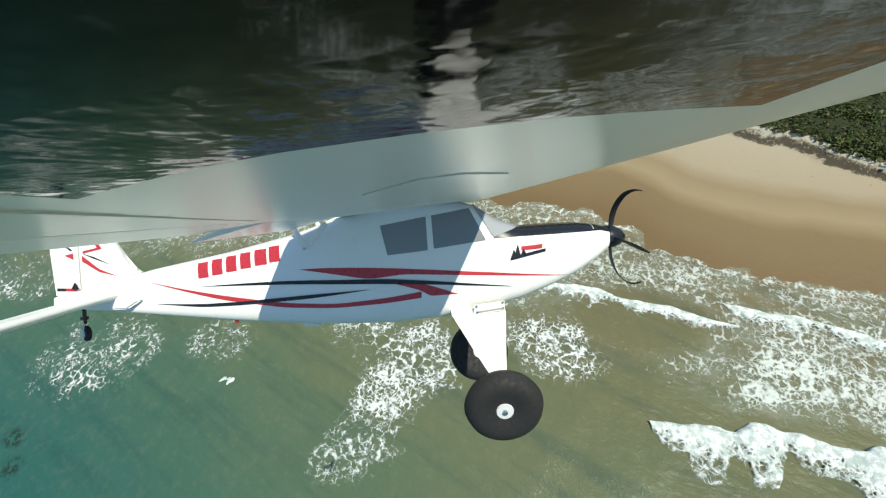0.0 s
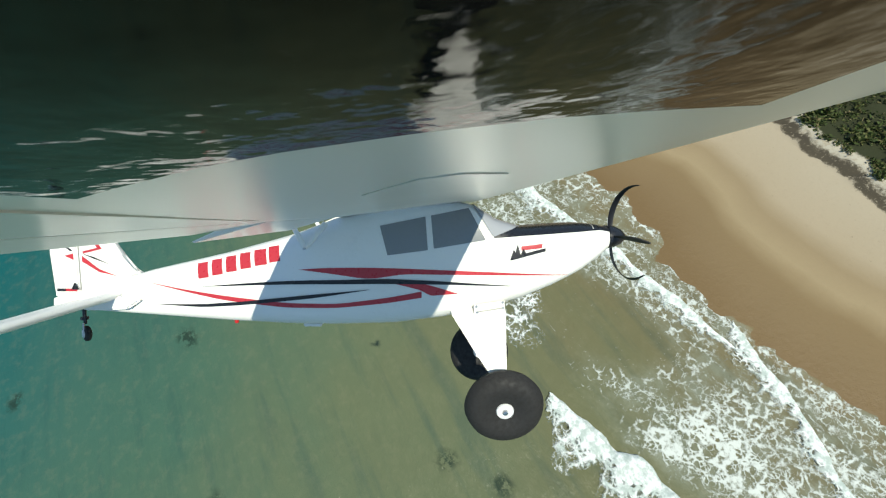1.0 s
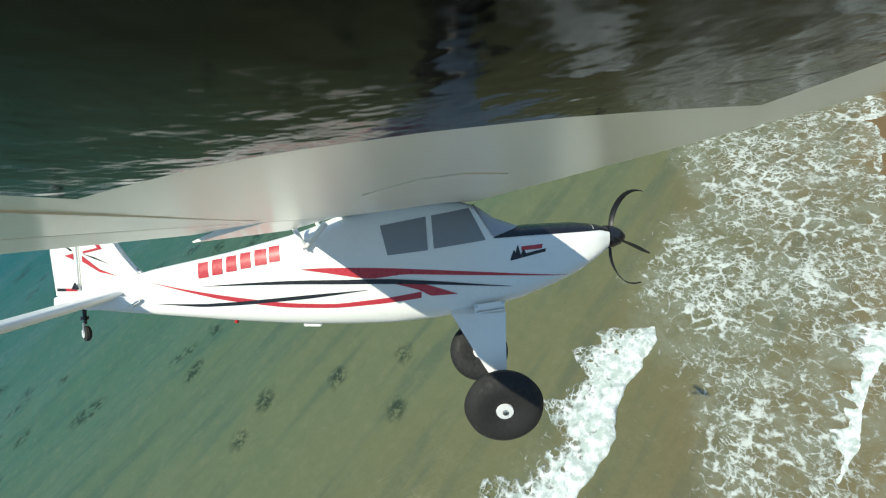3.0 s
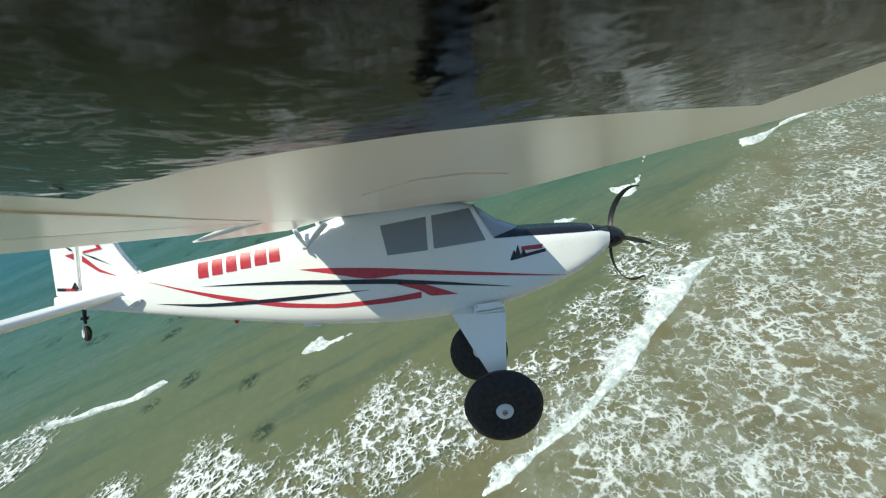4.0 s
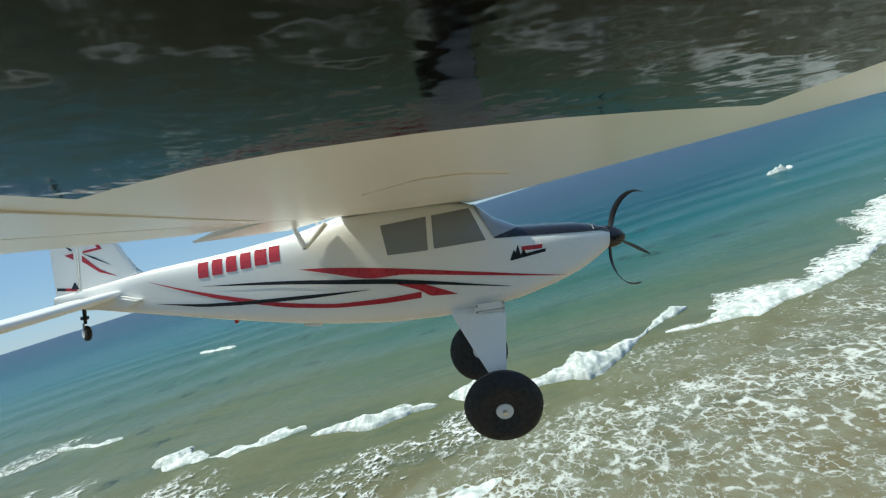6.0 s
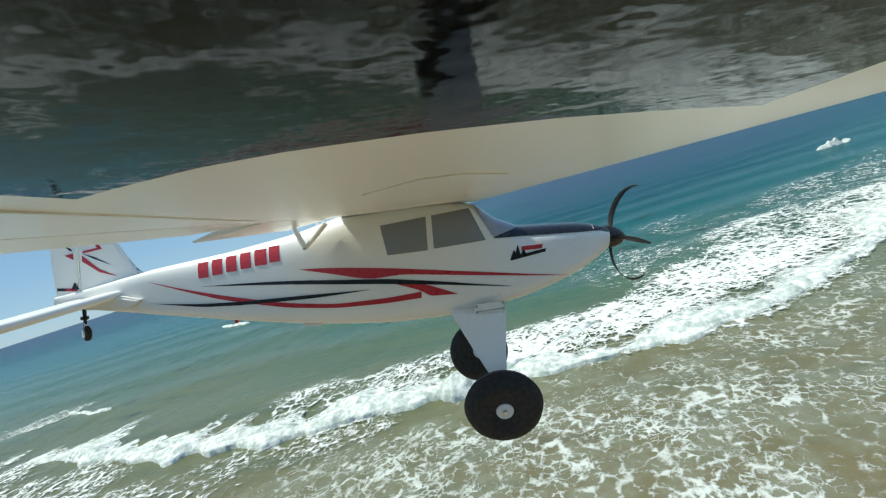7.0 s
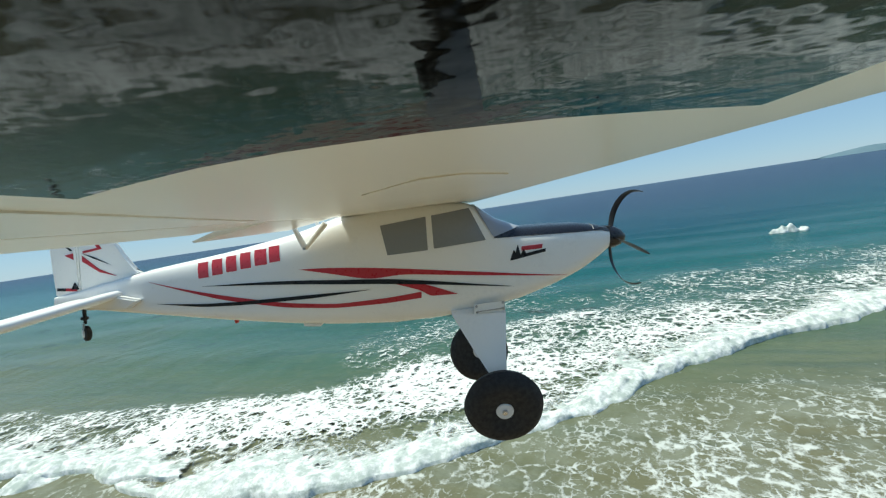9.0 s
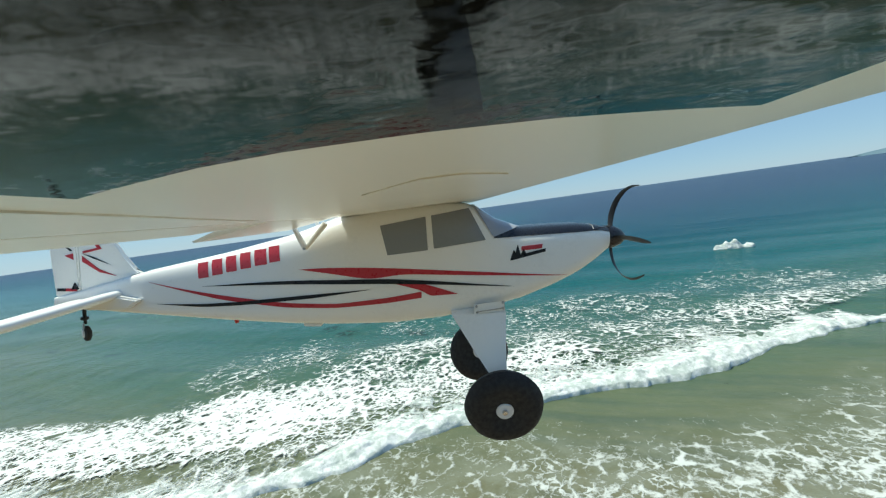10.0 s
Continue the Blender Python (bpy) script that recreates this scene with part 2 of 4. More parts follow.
def wander(X, Y, size, seed, octaves=3):
    """Smooth random field, about -1 to 1, from sums of turned sine waves."""
    r = np.random.RandomState(seed)
    out, amp, s = np.zeros_like(X, dtype=float), 1.0, size
    for _ in range(octaves):
        for _ in range(5):
            a, ph, k = r.uniform(0, math.tau), r.uniform(0, math.tau), r.uniform(0.7, 1.4) * math.tau / s
            out += amp * np.sin((X * math.cos(a) + Y * math.sin(a)) * k + ph) / 2.6
        amp, s = amp * 0.5, s * 0.47
    return out / 1.4


# ---------------------------------------------------------------- the bay
SHORE_X = [-5000, 0, 60, 80, 88, 94, 98, 104, 110, 116, 122, 128, 133, 140, 150, 170, 190, 210, 240, 300, 5000]
SHORE_Y = [-400, 33, 34.2, 33.5, 33.0, 33.8, 35.6, 35.8, 34.8, 33.6, 34.6, 37.0, 39.0, 40.4, 42.6, 47.2, 54, 63, 84, 132, 3200]



def shore(x):
    """y of the shoreline, with its cusps."""
    return np.interp(x, SHORE_X, SHORE_Y) + 0.3 * np.sin(x * 0.21 + 0.6) + 0.28 * np.sin(x * 0.47 + 2.0) + 0.12 * np.sin(x * 1.07)


def stretch(a, b, step, reach, grow=1.22):
    mid = list(np.arange(a, b + step / 2, step))
    lo, hi, d = [], [], step
    while True:
        d *= grow
        lo.append((lo[-1] if lo else a) - d)
        hi.append((hi[-1] if hi else b) + d)
        if hi[-1] - b > reach:
            return np.array(lo[::-1] + mid + hi)


# breaking and spent waves: crest line, half width of the white water, height, and (seconds, metres seaward, rise) on the way in
# each row of a way: seconds, metres seaward, rise, turn in degrees
BORE_WAY = [(0, 9.6, 0, 15), (1, 3.9, 0, 13), (2, 0, 0, 0), (2.6, 0.3, 0, -1), (3.6, -0.3, -0.6, -1), (10, -0.3, -0.8, -1)]
BORE_END = [(0, 0, 0, 10), (1, 0, 0, -14), (2, -0.5, 0, -2), (3.6, -1, -0.4, 0), (10, -1, -0.8, 0)]
ROLLING = [(0, 2.3, 0, 20), (1, 2.2, 0, 13), (2, 0, 0, 5), (2.6, -0.8, 0, 3), (4, -3, 0, 2), (10, -5, -0.6, 2)]
TRAILING = [(0, 5, -1.2, 15), (0.9, 4, -1.0, 14), (1.9, 0.2, 0, 8), (2.6, -1.9, 0, 3), (3.4, -3.5, 0, 5), (4.2, -4.5, -0.5, 5), (10, -5, -0.8, 5)]
GATHERING = [(0, 3, -1.2, 12), (2.8, 2.6, -1.0, 12), (3.7, 1.6, -0.1, 13), (4, 1.2, 0, 14.5), (4.5, 0.1, 0, 18), (5, -1.2, 0, 20), (5.5, -2.4, 0, 20), (6.6, -4, -0.5, 20), (10, -5, -0.8, 20)]
BUILD_A = [(0, 14, -1.2, 0), (3.6, 6, -1.2, 0), (4.3, 4, -0.2, 0), (5, 2.4, 0, -4), (5.5, 0.3, 0, 0), (7, -4.5, 0, 0), (8, -6, -0.5, 0), (10, -7, -0.8, 0)]
BUILD_B = [(0, 14, -1.2, 0), (4.7, 3, -1.2, 0), (5.4, 0.3, 0, 0), (7, -4, 0, 0), (8, -5, -0.5, 0), (10, -6, -0.8, 0)]
BUILD_C = [(0, 12, -1.2, 0), (3.4, 8, -1.2, 0), (4.2, 5.6, -0.35, 0), (4.8, 3.8, 0, 0), (5, 3, 0, 0), (5.5, 0.2, 0, 0), (7, -2, 0, 0), (8, -3.5, -0.5, 0), (10, -4, -0.8, 0)]
BUILD_E = [(0, 10, -1.2, 0), (3.2, 3, -1.2, 0), (3.8, 0.5, -0.15, 0), (4.5, 0, 0, 0), (5, -0.3, 0, 5), (5.5, 0, -0.2, 18), (6, 0, -0.9, 25), (10, 0, -1.0, 25)]
BUILD_D = [(0, 14, -1.2, -12), (4.7, -2, -1.1, -12), (5.5, 0.3, -0.05, -8), (7, 1.5, 0, 1), (8, 0, 0, 0), (9, -2.4, 0, -2), (10, -4.4, 0, -4)]
SPREAD = [(0, 6, -1.6, 0), (5.6, 2, -1.6, 0), (6.7, 0.2, 0, 0), (8, -0.4, 0, 0), (10, -1.5, 0, 0)]
CAPPING = [(0, 8, -1.2, 0), (2.8, 5, -1.2, 0), (3.8, 2.8, 0, 0), (4.5, 0.8, 0, 0), (5.5, 0, 0, 0), (10, -2, 0, 0)]
BREAK_LINE = [(150, 60.4), (156, 60.8), (162, 62.2), (168, 65.8), (173, 70.6), (183, 81), (193, 89), (207, 100), (222, 113)]
CRESTS = [  # kind, line, half width, height, way, reach of the white water to seaward
    ("bore", [(97, 38.2), (105, 37.6), (112, 37.1), (118, 37.0), (128, 36.8), (137, 37.6)], 0.45, 0.10, BORE_WAY, 6.0),
    ("bore", [(76, 39.2), (82, 38.9), (88, 38.7), (94, 38.9), (99.5, 38.6)], 0.45, 0.10, BORE_END, 6.0),
    ("surf_front", [(78, 49.9), (85, 49.3), (91, 49.6), (97, 49.8), (103, 49.6)], 0.9, 0.42, ROLLING, 5.2),
    ("surf_front", [(100.5, 51.2), (107, 50.9), (115, 51.2)], 0.8, 0.40, TRAILING, 4.8),
    ("surf_front", [(111, 49.9), (118, 49.3), (124, 49.7), (131, 49.9), (138, 49.6)], 0.6, 0.25, GATHERING, 3.6),
    ("breaker", [(102, 65.4), (106, 64.6), (111, 63.9), (118, 64.6)], 1.0, 0.55, BUILD_A, 2.0),
    ("breaker", [(119, 63.6), (124, 63.2), (130, 63.0)], 0.65, 0.5, BUILD_B, 2.2),
    ("breaker", [(131, 63.0), (134, 62.7), (139, 61.9), (145, 63.6), (152.5, 69.0)], 0.95, 0.6, BUILD_C, 2.0),
    ("breaker", [(156.5, 65.2), (164, 65.6), (172.5, 66.2)], 0.7, 0.5, BUILD_E, 2.0),
    ("breaker", BREAK_LINE, 1.2, 0.5, BUILD_D, 5.0),
    ("breaker", [(92, 62.6), (100, 61.4), (110, 59.4), (124.5, 58.1), (132, 59.0), (140, 60.4), (153, 60.9)], 1.1, 0.5, SPREAD, 5.0),
    ("whitecap", [(76, 76.5), (82, 75.2), (89, 74.2)], 0.45, 0.35, CAPPING, 2.0),
    ("whitecap", [(64, 121), (70, 117.5), (77, 116)], 0.8, 0.5, CAPPING, 2.0),
    ("whitecap", [(203.2, 134), (206, 134.4), (209.2, 135.2)], 1.3, 1.5, CAPPING, 2.0),
]


def blob(X, Y, x, y, rx, ry, turn=0.0):
    c, s = math.cos(radians(turn)), math.sin(radians(turn))
    u, v = (X - x) * c + (Y - y) * s, -(X - x) * s + (Y - y) * c
    return np.clip(1.6 * (1 - (u / rx) ** 2 - (v / ry) ** 2), 0, 1)


def line_y(X, pts):
    px, py = zip(*pts)
    return np.interp(X, px, py, left=-1e4, right=-1e4)


def swell_at(X, Y):
    near = np.clip(1 - np.hypot(X - 135, Y - 70) / 400, 0, 1)
    return np.sin((Y - 0.12 * X) * 0.42 + 1.2 * wander(X, Y, 60, 3)) * 0.22 * np.clip((Y - shore(X)) / 30, 0, 1) * near


def make_water():
    xs, ys = stretch(30, 240, 0.6, 4700), stretch(22, 140, 0.5, 4700)
    X, Y = np.meshgrid(xs, ys)
    U = Y - shore(X)
    near = np.clip(1 - np.hypot(X - 135, Y - 70) / 400, 0, 1)
    Z = swell_at(X, Y) + 0.05 * wander(X, Y, 5, 4) * near
    foam = np.zeros_like(X)
    ragged = wander(X, Y, 16, 8) * 2.2
    V = U + ragged
    # spent foam over the inner surf
    foam = np.maximum(foam, 0.64 * np.clip((13.0 - V) / 4, 0, 1) * np.clip((U - 4.0) / 2.5, 0.3, 1))
    foam = np.maximum(foam, 0.56 * np.clip((17.5 - V) / 5, 0, 1) * (U > 0) * np.clip((128 - X) / 14, 0, 1))
    foam = np.maximum(foam, 0.66 * np.clip((18.0 - V) / 4, 0, 1) * (U > 0) * np.clip((X - 108) / 10, 0, 1) * np.clip((170 - X) / 14, 0, 1))
    foam = np.maximum(foam, 0.58 * np.clip((24.0 - V) / 6, 0, 1) * (U > 0) * np.clip((X - 150) / 14, 0, 1))
    for x, y, rx, ry, turn, d in ((80, 61, 6, 4, 10, .40), (148, 60, 9, 4, 14, .5), (162, 60, 8, 5, 30, .45), (72, 55, 9, 4, 5, .5), (66, 72, 8, 5, -15, .45)):
        foam = np.maximum(foam, d * blob(X + ragged * .6, Y + ragged * .5, x, y, rx, ry, turn))
    foam = np.maximum(foam, 0.72 * np.clip((22.0 - V) / 5, 0, 1) * (U > 0) * np.clip((X - 168) / 8, 0, 1))
    # dense scraps inside the surf, and a calm sandy pool behind them
    foam = np.maximum(foam, 0.86 * np.clip((17.5 - V) / 4, 0, 1) * np.clip((100 - X) / 5, 0, 1) * np.clip((U - 3) / 2, 0, 1))
    foam *= 1 - 0.85 * blob(X + ragged * .5, Y + ragged * .4, 106, 46.5, 8, 4.2, 14)
    # thin swash with a bright lip on the sand
    foam = np.maximum(foam, 0.46 * np.clip(U / 0.6, 0, 1) * np.clip((6.0 - U) / 2, 0, 1))
    foam = np.maximum(foam, 0.95 * np.exp(-((U - 0.9) / 0.5) ** 2))
    weed = np.zeros_like(X)
    for x, y, r in ((97.3, 70, 1.1), (102.4, 65.7, 1.0), (98.5, 62.6, 1.0), (91.4, 74.7, 1.2), (104.6, 95.4, 1.1), (101.5, 95.6, 1.0), (95.5, 92.1, 1.2), (87.8, 73.6, 1.0), (100, 83, .8)):
        weed = np.maximum(weed, blob(X, Y, x, y, r, r))
    rnd = np.random.RandomState(5)
    for _ in range(90):
        x, y = rnd.uniform(60, 175), rnd.uniform(84, 150)
        weed = np.maximum(weed, blob(X, Y, x, y, rnd.uniform(.7, 2.6), rnd.uniform(.6, 1.3), rnd.uniform(-30, 30)))
    ob = grid_mesh("water", X, Y, Z, SEA, {"offshore": U + np.maximum(U - 15, 0) * np.interp(X, [112, 154], [0.0, 1.5]), "foam": foam, "weed": weed})
    tagged(ob, "green to blue sea with lacy white foam along the beach", "sea", kind="structure")


DUNE_X = [-5000, 0, 60, 80, 88, 97, 104, 115, 130, 150, 170, 190, 210, 240, 300, 5000]
DUNE_Y = [-425, 10, 18.5, 17.6, 16.2, 14.0, 13.6, 12.2, 14.5, 20.6, 25.6, 32.4, 41.4, 62, 110, 3180]


def dune_edge(x):
    """y of the foot of the dune."""
    return np.interp(x, DUNE_X, DUNE_Y) + 0.35 * np.sin(x * 0.7) + 0.2 * np.sin(x * 1.9 + 1)


def ground_height(X, Y):
    beach = np.interp(Y - shore(X), [-5000, -30, -11.7, 0, 60, 400, 5000], [1.6, 1.5, 0.75, 0.02, -3.0, -8, -8])
    return beach + np.interp(dune_edge(X) - Y, [0, 0.6, 2.0, 8, 34, 400, 5000], [0, 1.1, 1.35, 2.3, 5, 22, 38])


def make_land():
    xs, ys = stretch(20, 240, 1.0, 4700, 1.3), stretch(-45, 100, 0.6, 4700, 1.3)
    X, Y = np.meshgrid(xs, ys)
    U = Y - shore(X)
    D = dune_edge(X) - Y
    Z = ground_height(X, Y + 0.35 * wander(X, Y, 5, 21)) + 0.035 * wander(X, Y, 7, 22) * (U < -2) + 0.35 * wander(X, Y, 11, 23) * np.clip((D - 2) / 6, 0, 1)
    ob = grid_mesh("ground", X, Y, Z, GROUND, {"inland": -U, "dune": D})
    tagged(ob, "tan sandy beach, wet near the water, with a dune edge", "beach", kind="structure")


def make_scrub():
    """Low coastal scrub: small leaf blades in clumps on the dune."""
    r = np.random.RandomState(12)
    n = 11000
    x = r.uniform(40, 185, n)
    y = dune_edge(x) - 1.35 - r.uniform(0, 1, n) ** 1.6 * 26
    keep = wander(x, y, 8, 31) > np.interp(dune_edge(x) - y, [1.35, 4], [-0.35, -0.85])
    x, y = x[keep], y[keep]
    z = ground_height(x, y)
    verts, faces = [], []
    for cx, cy, cz in zip(x, y, z):
        size = r.uniform(0.25, 0.6) * (1.0 + 0.7 * float(wander(np.array([cx]), np.array([cy]), 5, 33, 1)[0] > 0.25))
        for _ in range(15):
            a, e = r.uniform(0, math.tau), r.uniform(0.1, 1.3)
            d = np.array([math.cos(a) * math.cos(e), math.sin(a) * math.cos(e), math.sin(e) * 0.8])
            c = np.array([cx, cy, cz - 0.1]) + d * size * r.uniform(0.5, 1.0)
            t = np.array([-math.sin(a), math.cos(a), r.uniform(-.4, .4)]) * size * 0.26
            up = (d * 0.4 + r.normal(0, .35, 3)) * size * 0.5
            k = len(verts)
            verts += [c - t, c + t * .2 - up * .3, c + t, c + up]
            faces.append((k, k + 1, k + 2, k + 3))
    me = bpy.data.meshes.new("scrub")
    me.from_pydata([tuple(v) for v in verts], [], faces)
    me.materials.append(LEAVES)
    tagged(new("scrub", me), "low dense green coastal scrub on the dune", "scrub", kind="stuff")


def make_headland():
    """Long low headland on the horizon."""
    me = bpy.data.meshes.new("headland")
    bm = bmesh.new()
    n, rows = 60, []
    for i in range(n):
        s = i / (n - 1)
        x, y = 1330 + 2100 * s, 2940 - 500 * s
        top = (32 * min(1, s * 9) ** 0.6 + 16 * min(1, s * 2.2)) * (1 + 0.12 * math.sin(s * 31) + 0.06 * math.sin(s * 77 + 1)) if i else 2
        rows.append([bm.verts.new((x + dx, y + dy, h)) for dx, dy, h in ((-30, -90, -3), (-10, -40, top * 0.62), (0, 0, top), (20, 120, top * 0.9), (40, 300, -3))])
    for a, b in zip(rows, rows[1:]):
        for k in range(4):
            bm.faces.new((a[k], b[k], b[k + 1], a[k + 1]))
    bm.faces.new(rows[0][::-1])
    bm.faces.new(rows[-1])
    bm.to_mesh(me)
    bm.free()
    smooth(me)
    me.materials.append(HAZY_ROCK)
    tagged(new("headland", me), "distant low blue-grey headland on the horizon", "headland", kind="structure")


def make_crest(kind, pts, half, high, way, reach, seed):
    """A ridge of tumbling white water along a crest line; its origin lies on the line's middle."""
    px, py = np.array(pts, float).T
    mid = Vector((float(px.mean()), float(np.interp(px.mean(), px, py)), 0))
    n, k = int((px[-1] - px[0]) / 0.16), 21
    x = np.linspace(px[0], px[-1], n)
    w = 25
    y = np.convolve(np.pad(np.interp(x, px, py), w // 2, mode="reflect", reflect_type="odd"), np.ones(w) / w, "valid")[:n]
    y = y + 0.5 * wander(x, x * 0, 14, seed + 5, 2)
    s = np.linspace(0, 1, n)
    full = np.interp(s, [0, .06, .5, .94, 1], [0.05, .75, 1, .75, 0.05]) * np.clip(0.85 + 0.55 * wander(x, x * 0, 8, seed + 1), 0.18, 2)
    t = np.linspace(-1, 1, k)[None, :]                   # -1 on the shore side, 1 on the sea side
    X, Y = np.repeat(x[:, None], k, 1), np.repeat(y[:, None], k, 1)
    fray = 1 + 0.42 * wander(X, t * 1.2 + 0 * X, 5.5, seed + 2, 4)
    side = half * full[:, None] * t * np.where(t < 0, 1.0, reach) * np.clip(fray, 0.3, 2.2)
    body = np.where(t < 0, np.clip(1 - np.abs(t) ** 1.5, 0, 1), np.clip(1 - np.abs(t), 0, 1) ** (reach / 2.0))
    lump = 1 + 0.26 * wander(X, (Y + side) * 0.45, 1.3, seed + 3, 4)
    Z = high * full[:, None] * body * lump + np.where(np.abs(t) < 0.93, 0.15, -0.35)
    verts = np.stack([X - mid.x + 0.12 * wander(X, side, 1.1, seed + 4, 2), Y + side - mid.y, Z], -1)
    top, lip, tail = (2.6, 2.2, 0.35) if kind == "bore" else (3.0, 2.5, 1.5 if reach < 3 else 0.80)
    dense = np.where(t < 0, top + (lip - top) * np.abs(t) ** 1.6, top + (tail - top) * np.abs(t) ** 0.6) + 0 * X
    cut = k if reach < 3 else 14

    def sheet(name, lo, hi):
        w = hi - lo
        faces = [(i * w + j, (i + 1) * w + j, (i + 1) * w + j + 1, i * w + j + 1) for i in range(n - 1) for j in range(w - 1)]
        me = bpy.data.meshes.new(name)
        me.from_pydata(verts[:, lo:hi].reshape(-1, 3).tolist(), [], faces)
        smooth(me)
        thick = me.attributes.new("foam", "FLOAT", "POINT")
        thick.data.foreach_set("value", dense[:, lo:hi].astype(np.float32).ravel())
        me.materials.append(WHITEWATER)
        return new(name, me)

    ob = sheet(kind, 0, cut)
    if cut < k:
        tail_ob = sheet("trailing_foam", cut - 1, k)
        tail_ob.parent = ob
        tagged(tail_ob, "thinning white foam behind the front")
    ob.location = mid
    label = {"bore": "thin white foaming bore sliding up the beach", "surf_front": "broad white surf front in shallow water",
             "breaker": "white breaking wave crest rolling shoreward", "whitecap": "small white cap breaking on open water"}[kind]
    tagged(ob, label, "wave", "waves off the beach")
    return ob, mid, way


def make_foam(mid, zones, way, label, crest=()):
    """Foam left floating by a broken wave, as one loose sheet on the water."""
    (x0, x1), (y0, y1) = [(min(z[k] - max(z[2], z[3]) for z in zones), max(z[k] + max(z[2], z[3]) for z in zones)) for k in (0, 1)]
    X, Y = np.meshgrid(np.arange(x0, x1, 0.6), np.arange(y0, y1, 0.6))
    ragged = wander(X, Y, 14, 61) * 2.4
    foam = np.zeros_like(X)
    for x, y, rx, ry, turn, d in zones:
        foam = np.maximum(foam, d * 0.84 * blob(X + ragged * .6, Y + ragged * .5, x, y, rx, ry, turn))
    if crest:
        q = Y - line_y(X, crest)
        foam = np.maximum(foam, np.clip((9.0 - q + ragged * 1.3) / 9, 0, 0.86) * (q > -0.6))
    ob = grid_mesh("foam_sheet", X - mid[0], Y - mid[1], 0.15 + swell_at(X, Y), FLOATING, {"foam": foam})
    ob.location = (*mid, 0)
    tagged(ob, label, "foam", kind="stuff")
    return ob, Vector((*mid, 0)), way


make_water()
make_land()
make_headland()
make_scrub()
WAVES = [make_crest(*c, seed=40 + 7 * i) for i, c in enumerate(CRESTS)]
LATE = [(0, 3, -1.6, 0), (5.5, 2, -1.6, 0), (6.9, 0.4, 0, 0), (8, 0, 0, 0), (10, -1.5, 0, 0)]
WAKE = [(0, 1, -1.6, 0), (2.7, 0.8, -1.6, 0), (3.7, 0.3, 0, 0), (10, -0.8, 0, 0)]
SPENDING = [(0, 0.5, 0, 0), (1.4, 0, 0, 0), (2.4, -0.5, -1.5, 0), (10, -1, -1.6, 0)]
WAVES.append(make_foam((168, 80), [(158, 69, 14, 6, 25, 1.35), (173, 82, 13, 11, 42, 1.1), (186, 97, 15, 11, 45, .74), (200, 108, 14, 8, 45, .55), (152, 67, 13, 5, 8, 1.5),
                                   (165, 74, 13, 7, 30, 1.45), (180, 83, 12, 6, 42, 1.25), (194, 94, 12, 6, 44, .9), (206, 105, 12, 6, 44, .8), (158, 83, 9, 10, 40, .7), (136, 64, 16, 4.5, 2, 1.1), (168, 98, 9, 12, 40, .55)],
                       LATE, "wide sheet of white foam behind a broken wave", BREAK_LINE))
WAVES.append(make_foam((140, 66), [(124, 62, 6, 9, -25, 1.0), (124, 70, 4, 7, -25, .85), (112.5, 53, 6, 5, 10, 1.0), (131, 62, 5, 5, 20, .8), (146, 70, 7, 4, 25, .8), (160, 80, 10, 7, 30, .75), (188, 79, 16, 6, 5, .7)],
                       SPENDING, "patches of torn white foam dissolving behind spent waves"))
WAVES.append(make_foam((110, 60), [(109.5, 56, 6.5, 6.5, 0, 1.0), (116, 52.5, 7, 4, 8, .95), (95, 60, 4.5, 7.5, 15, 1.1), (73, 76.5, 6.5, 6, -15, 1.05), (101, 55, 5, 4, 5, .95), (125, 54.5, 7, 4, 14, .85), (134, 57.5, 6, 4, 15, .85), (85, 60, 4.5, 6.5, 0, .95)],
                       WAKE, "torn white foam spreading behind a surf front"))

# ---------------------------------------------------------------- the model airplane
# Body axes: x to the nose, y to the left wing, z up; the lens is at (0, -0.72, 0) under the right wing and looks 5.3 degrees down.
LENS_OUT, LENS_DOWN = 0.72, 5.3
TO_LENS = (pose(0, -LENS_OUT, 0) @ pose(0, 0, 0, 90 - LENS_DOWN, 0, 0)).inverted()

plane = new("model_airplane")
plane.empty_display_size = 0.1
tagged(plane, "white radio-controlled model airplane with red and black stripes in flight", "airplane")


def part(name, bm, material, parent, label="", flat=None, local=None):
    """Links a bmesh in body axes as one mesh under the airplane or one of its parts. local: pose of the part's own axes."""
    bm.transform(local.inverted() @ TO_LENS if local else TO_LENS)
    bmesh.ops.recalc_face_normals(bm, faces=bm.faces)
    me = bpy.data.meshes.new(name)
    bm.to_mesh(me)
    bm.free()
    if flat is not True:
        smooth(me, flat or 35)
    me.materials.append(material)
    ob = new(name, me)
    ob.parent = parent
    if local:
        ob.matrix_basis = local
    return tagged(ob, label)


def loft(bm, rings, closed=True, caps=True):
    vs = [[bm.verts.new(p) for p in ring] for ring in rings]
    m = len(vs[0])
    for a, b in zip(vs, vs[1:]):
        for i in range(m if closed else m - 1):
            j = (i + 1) % m
            bm.faces.new((a[i], a[j], b[j], b[i]))
    if caps:
        bm.faces.new(vs[0][::-1])
        bm.faces.new(vs[-1])
    return vs


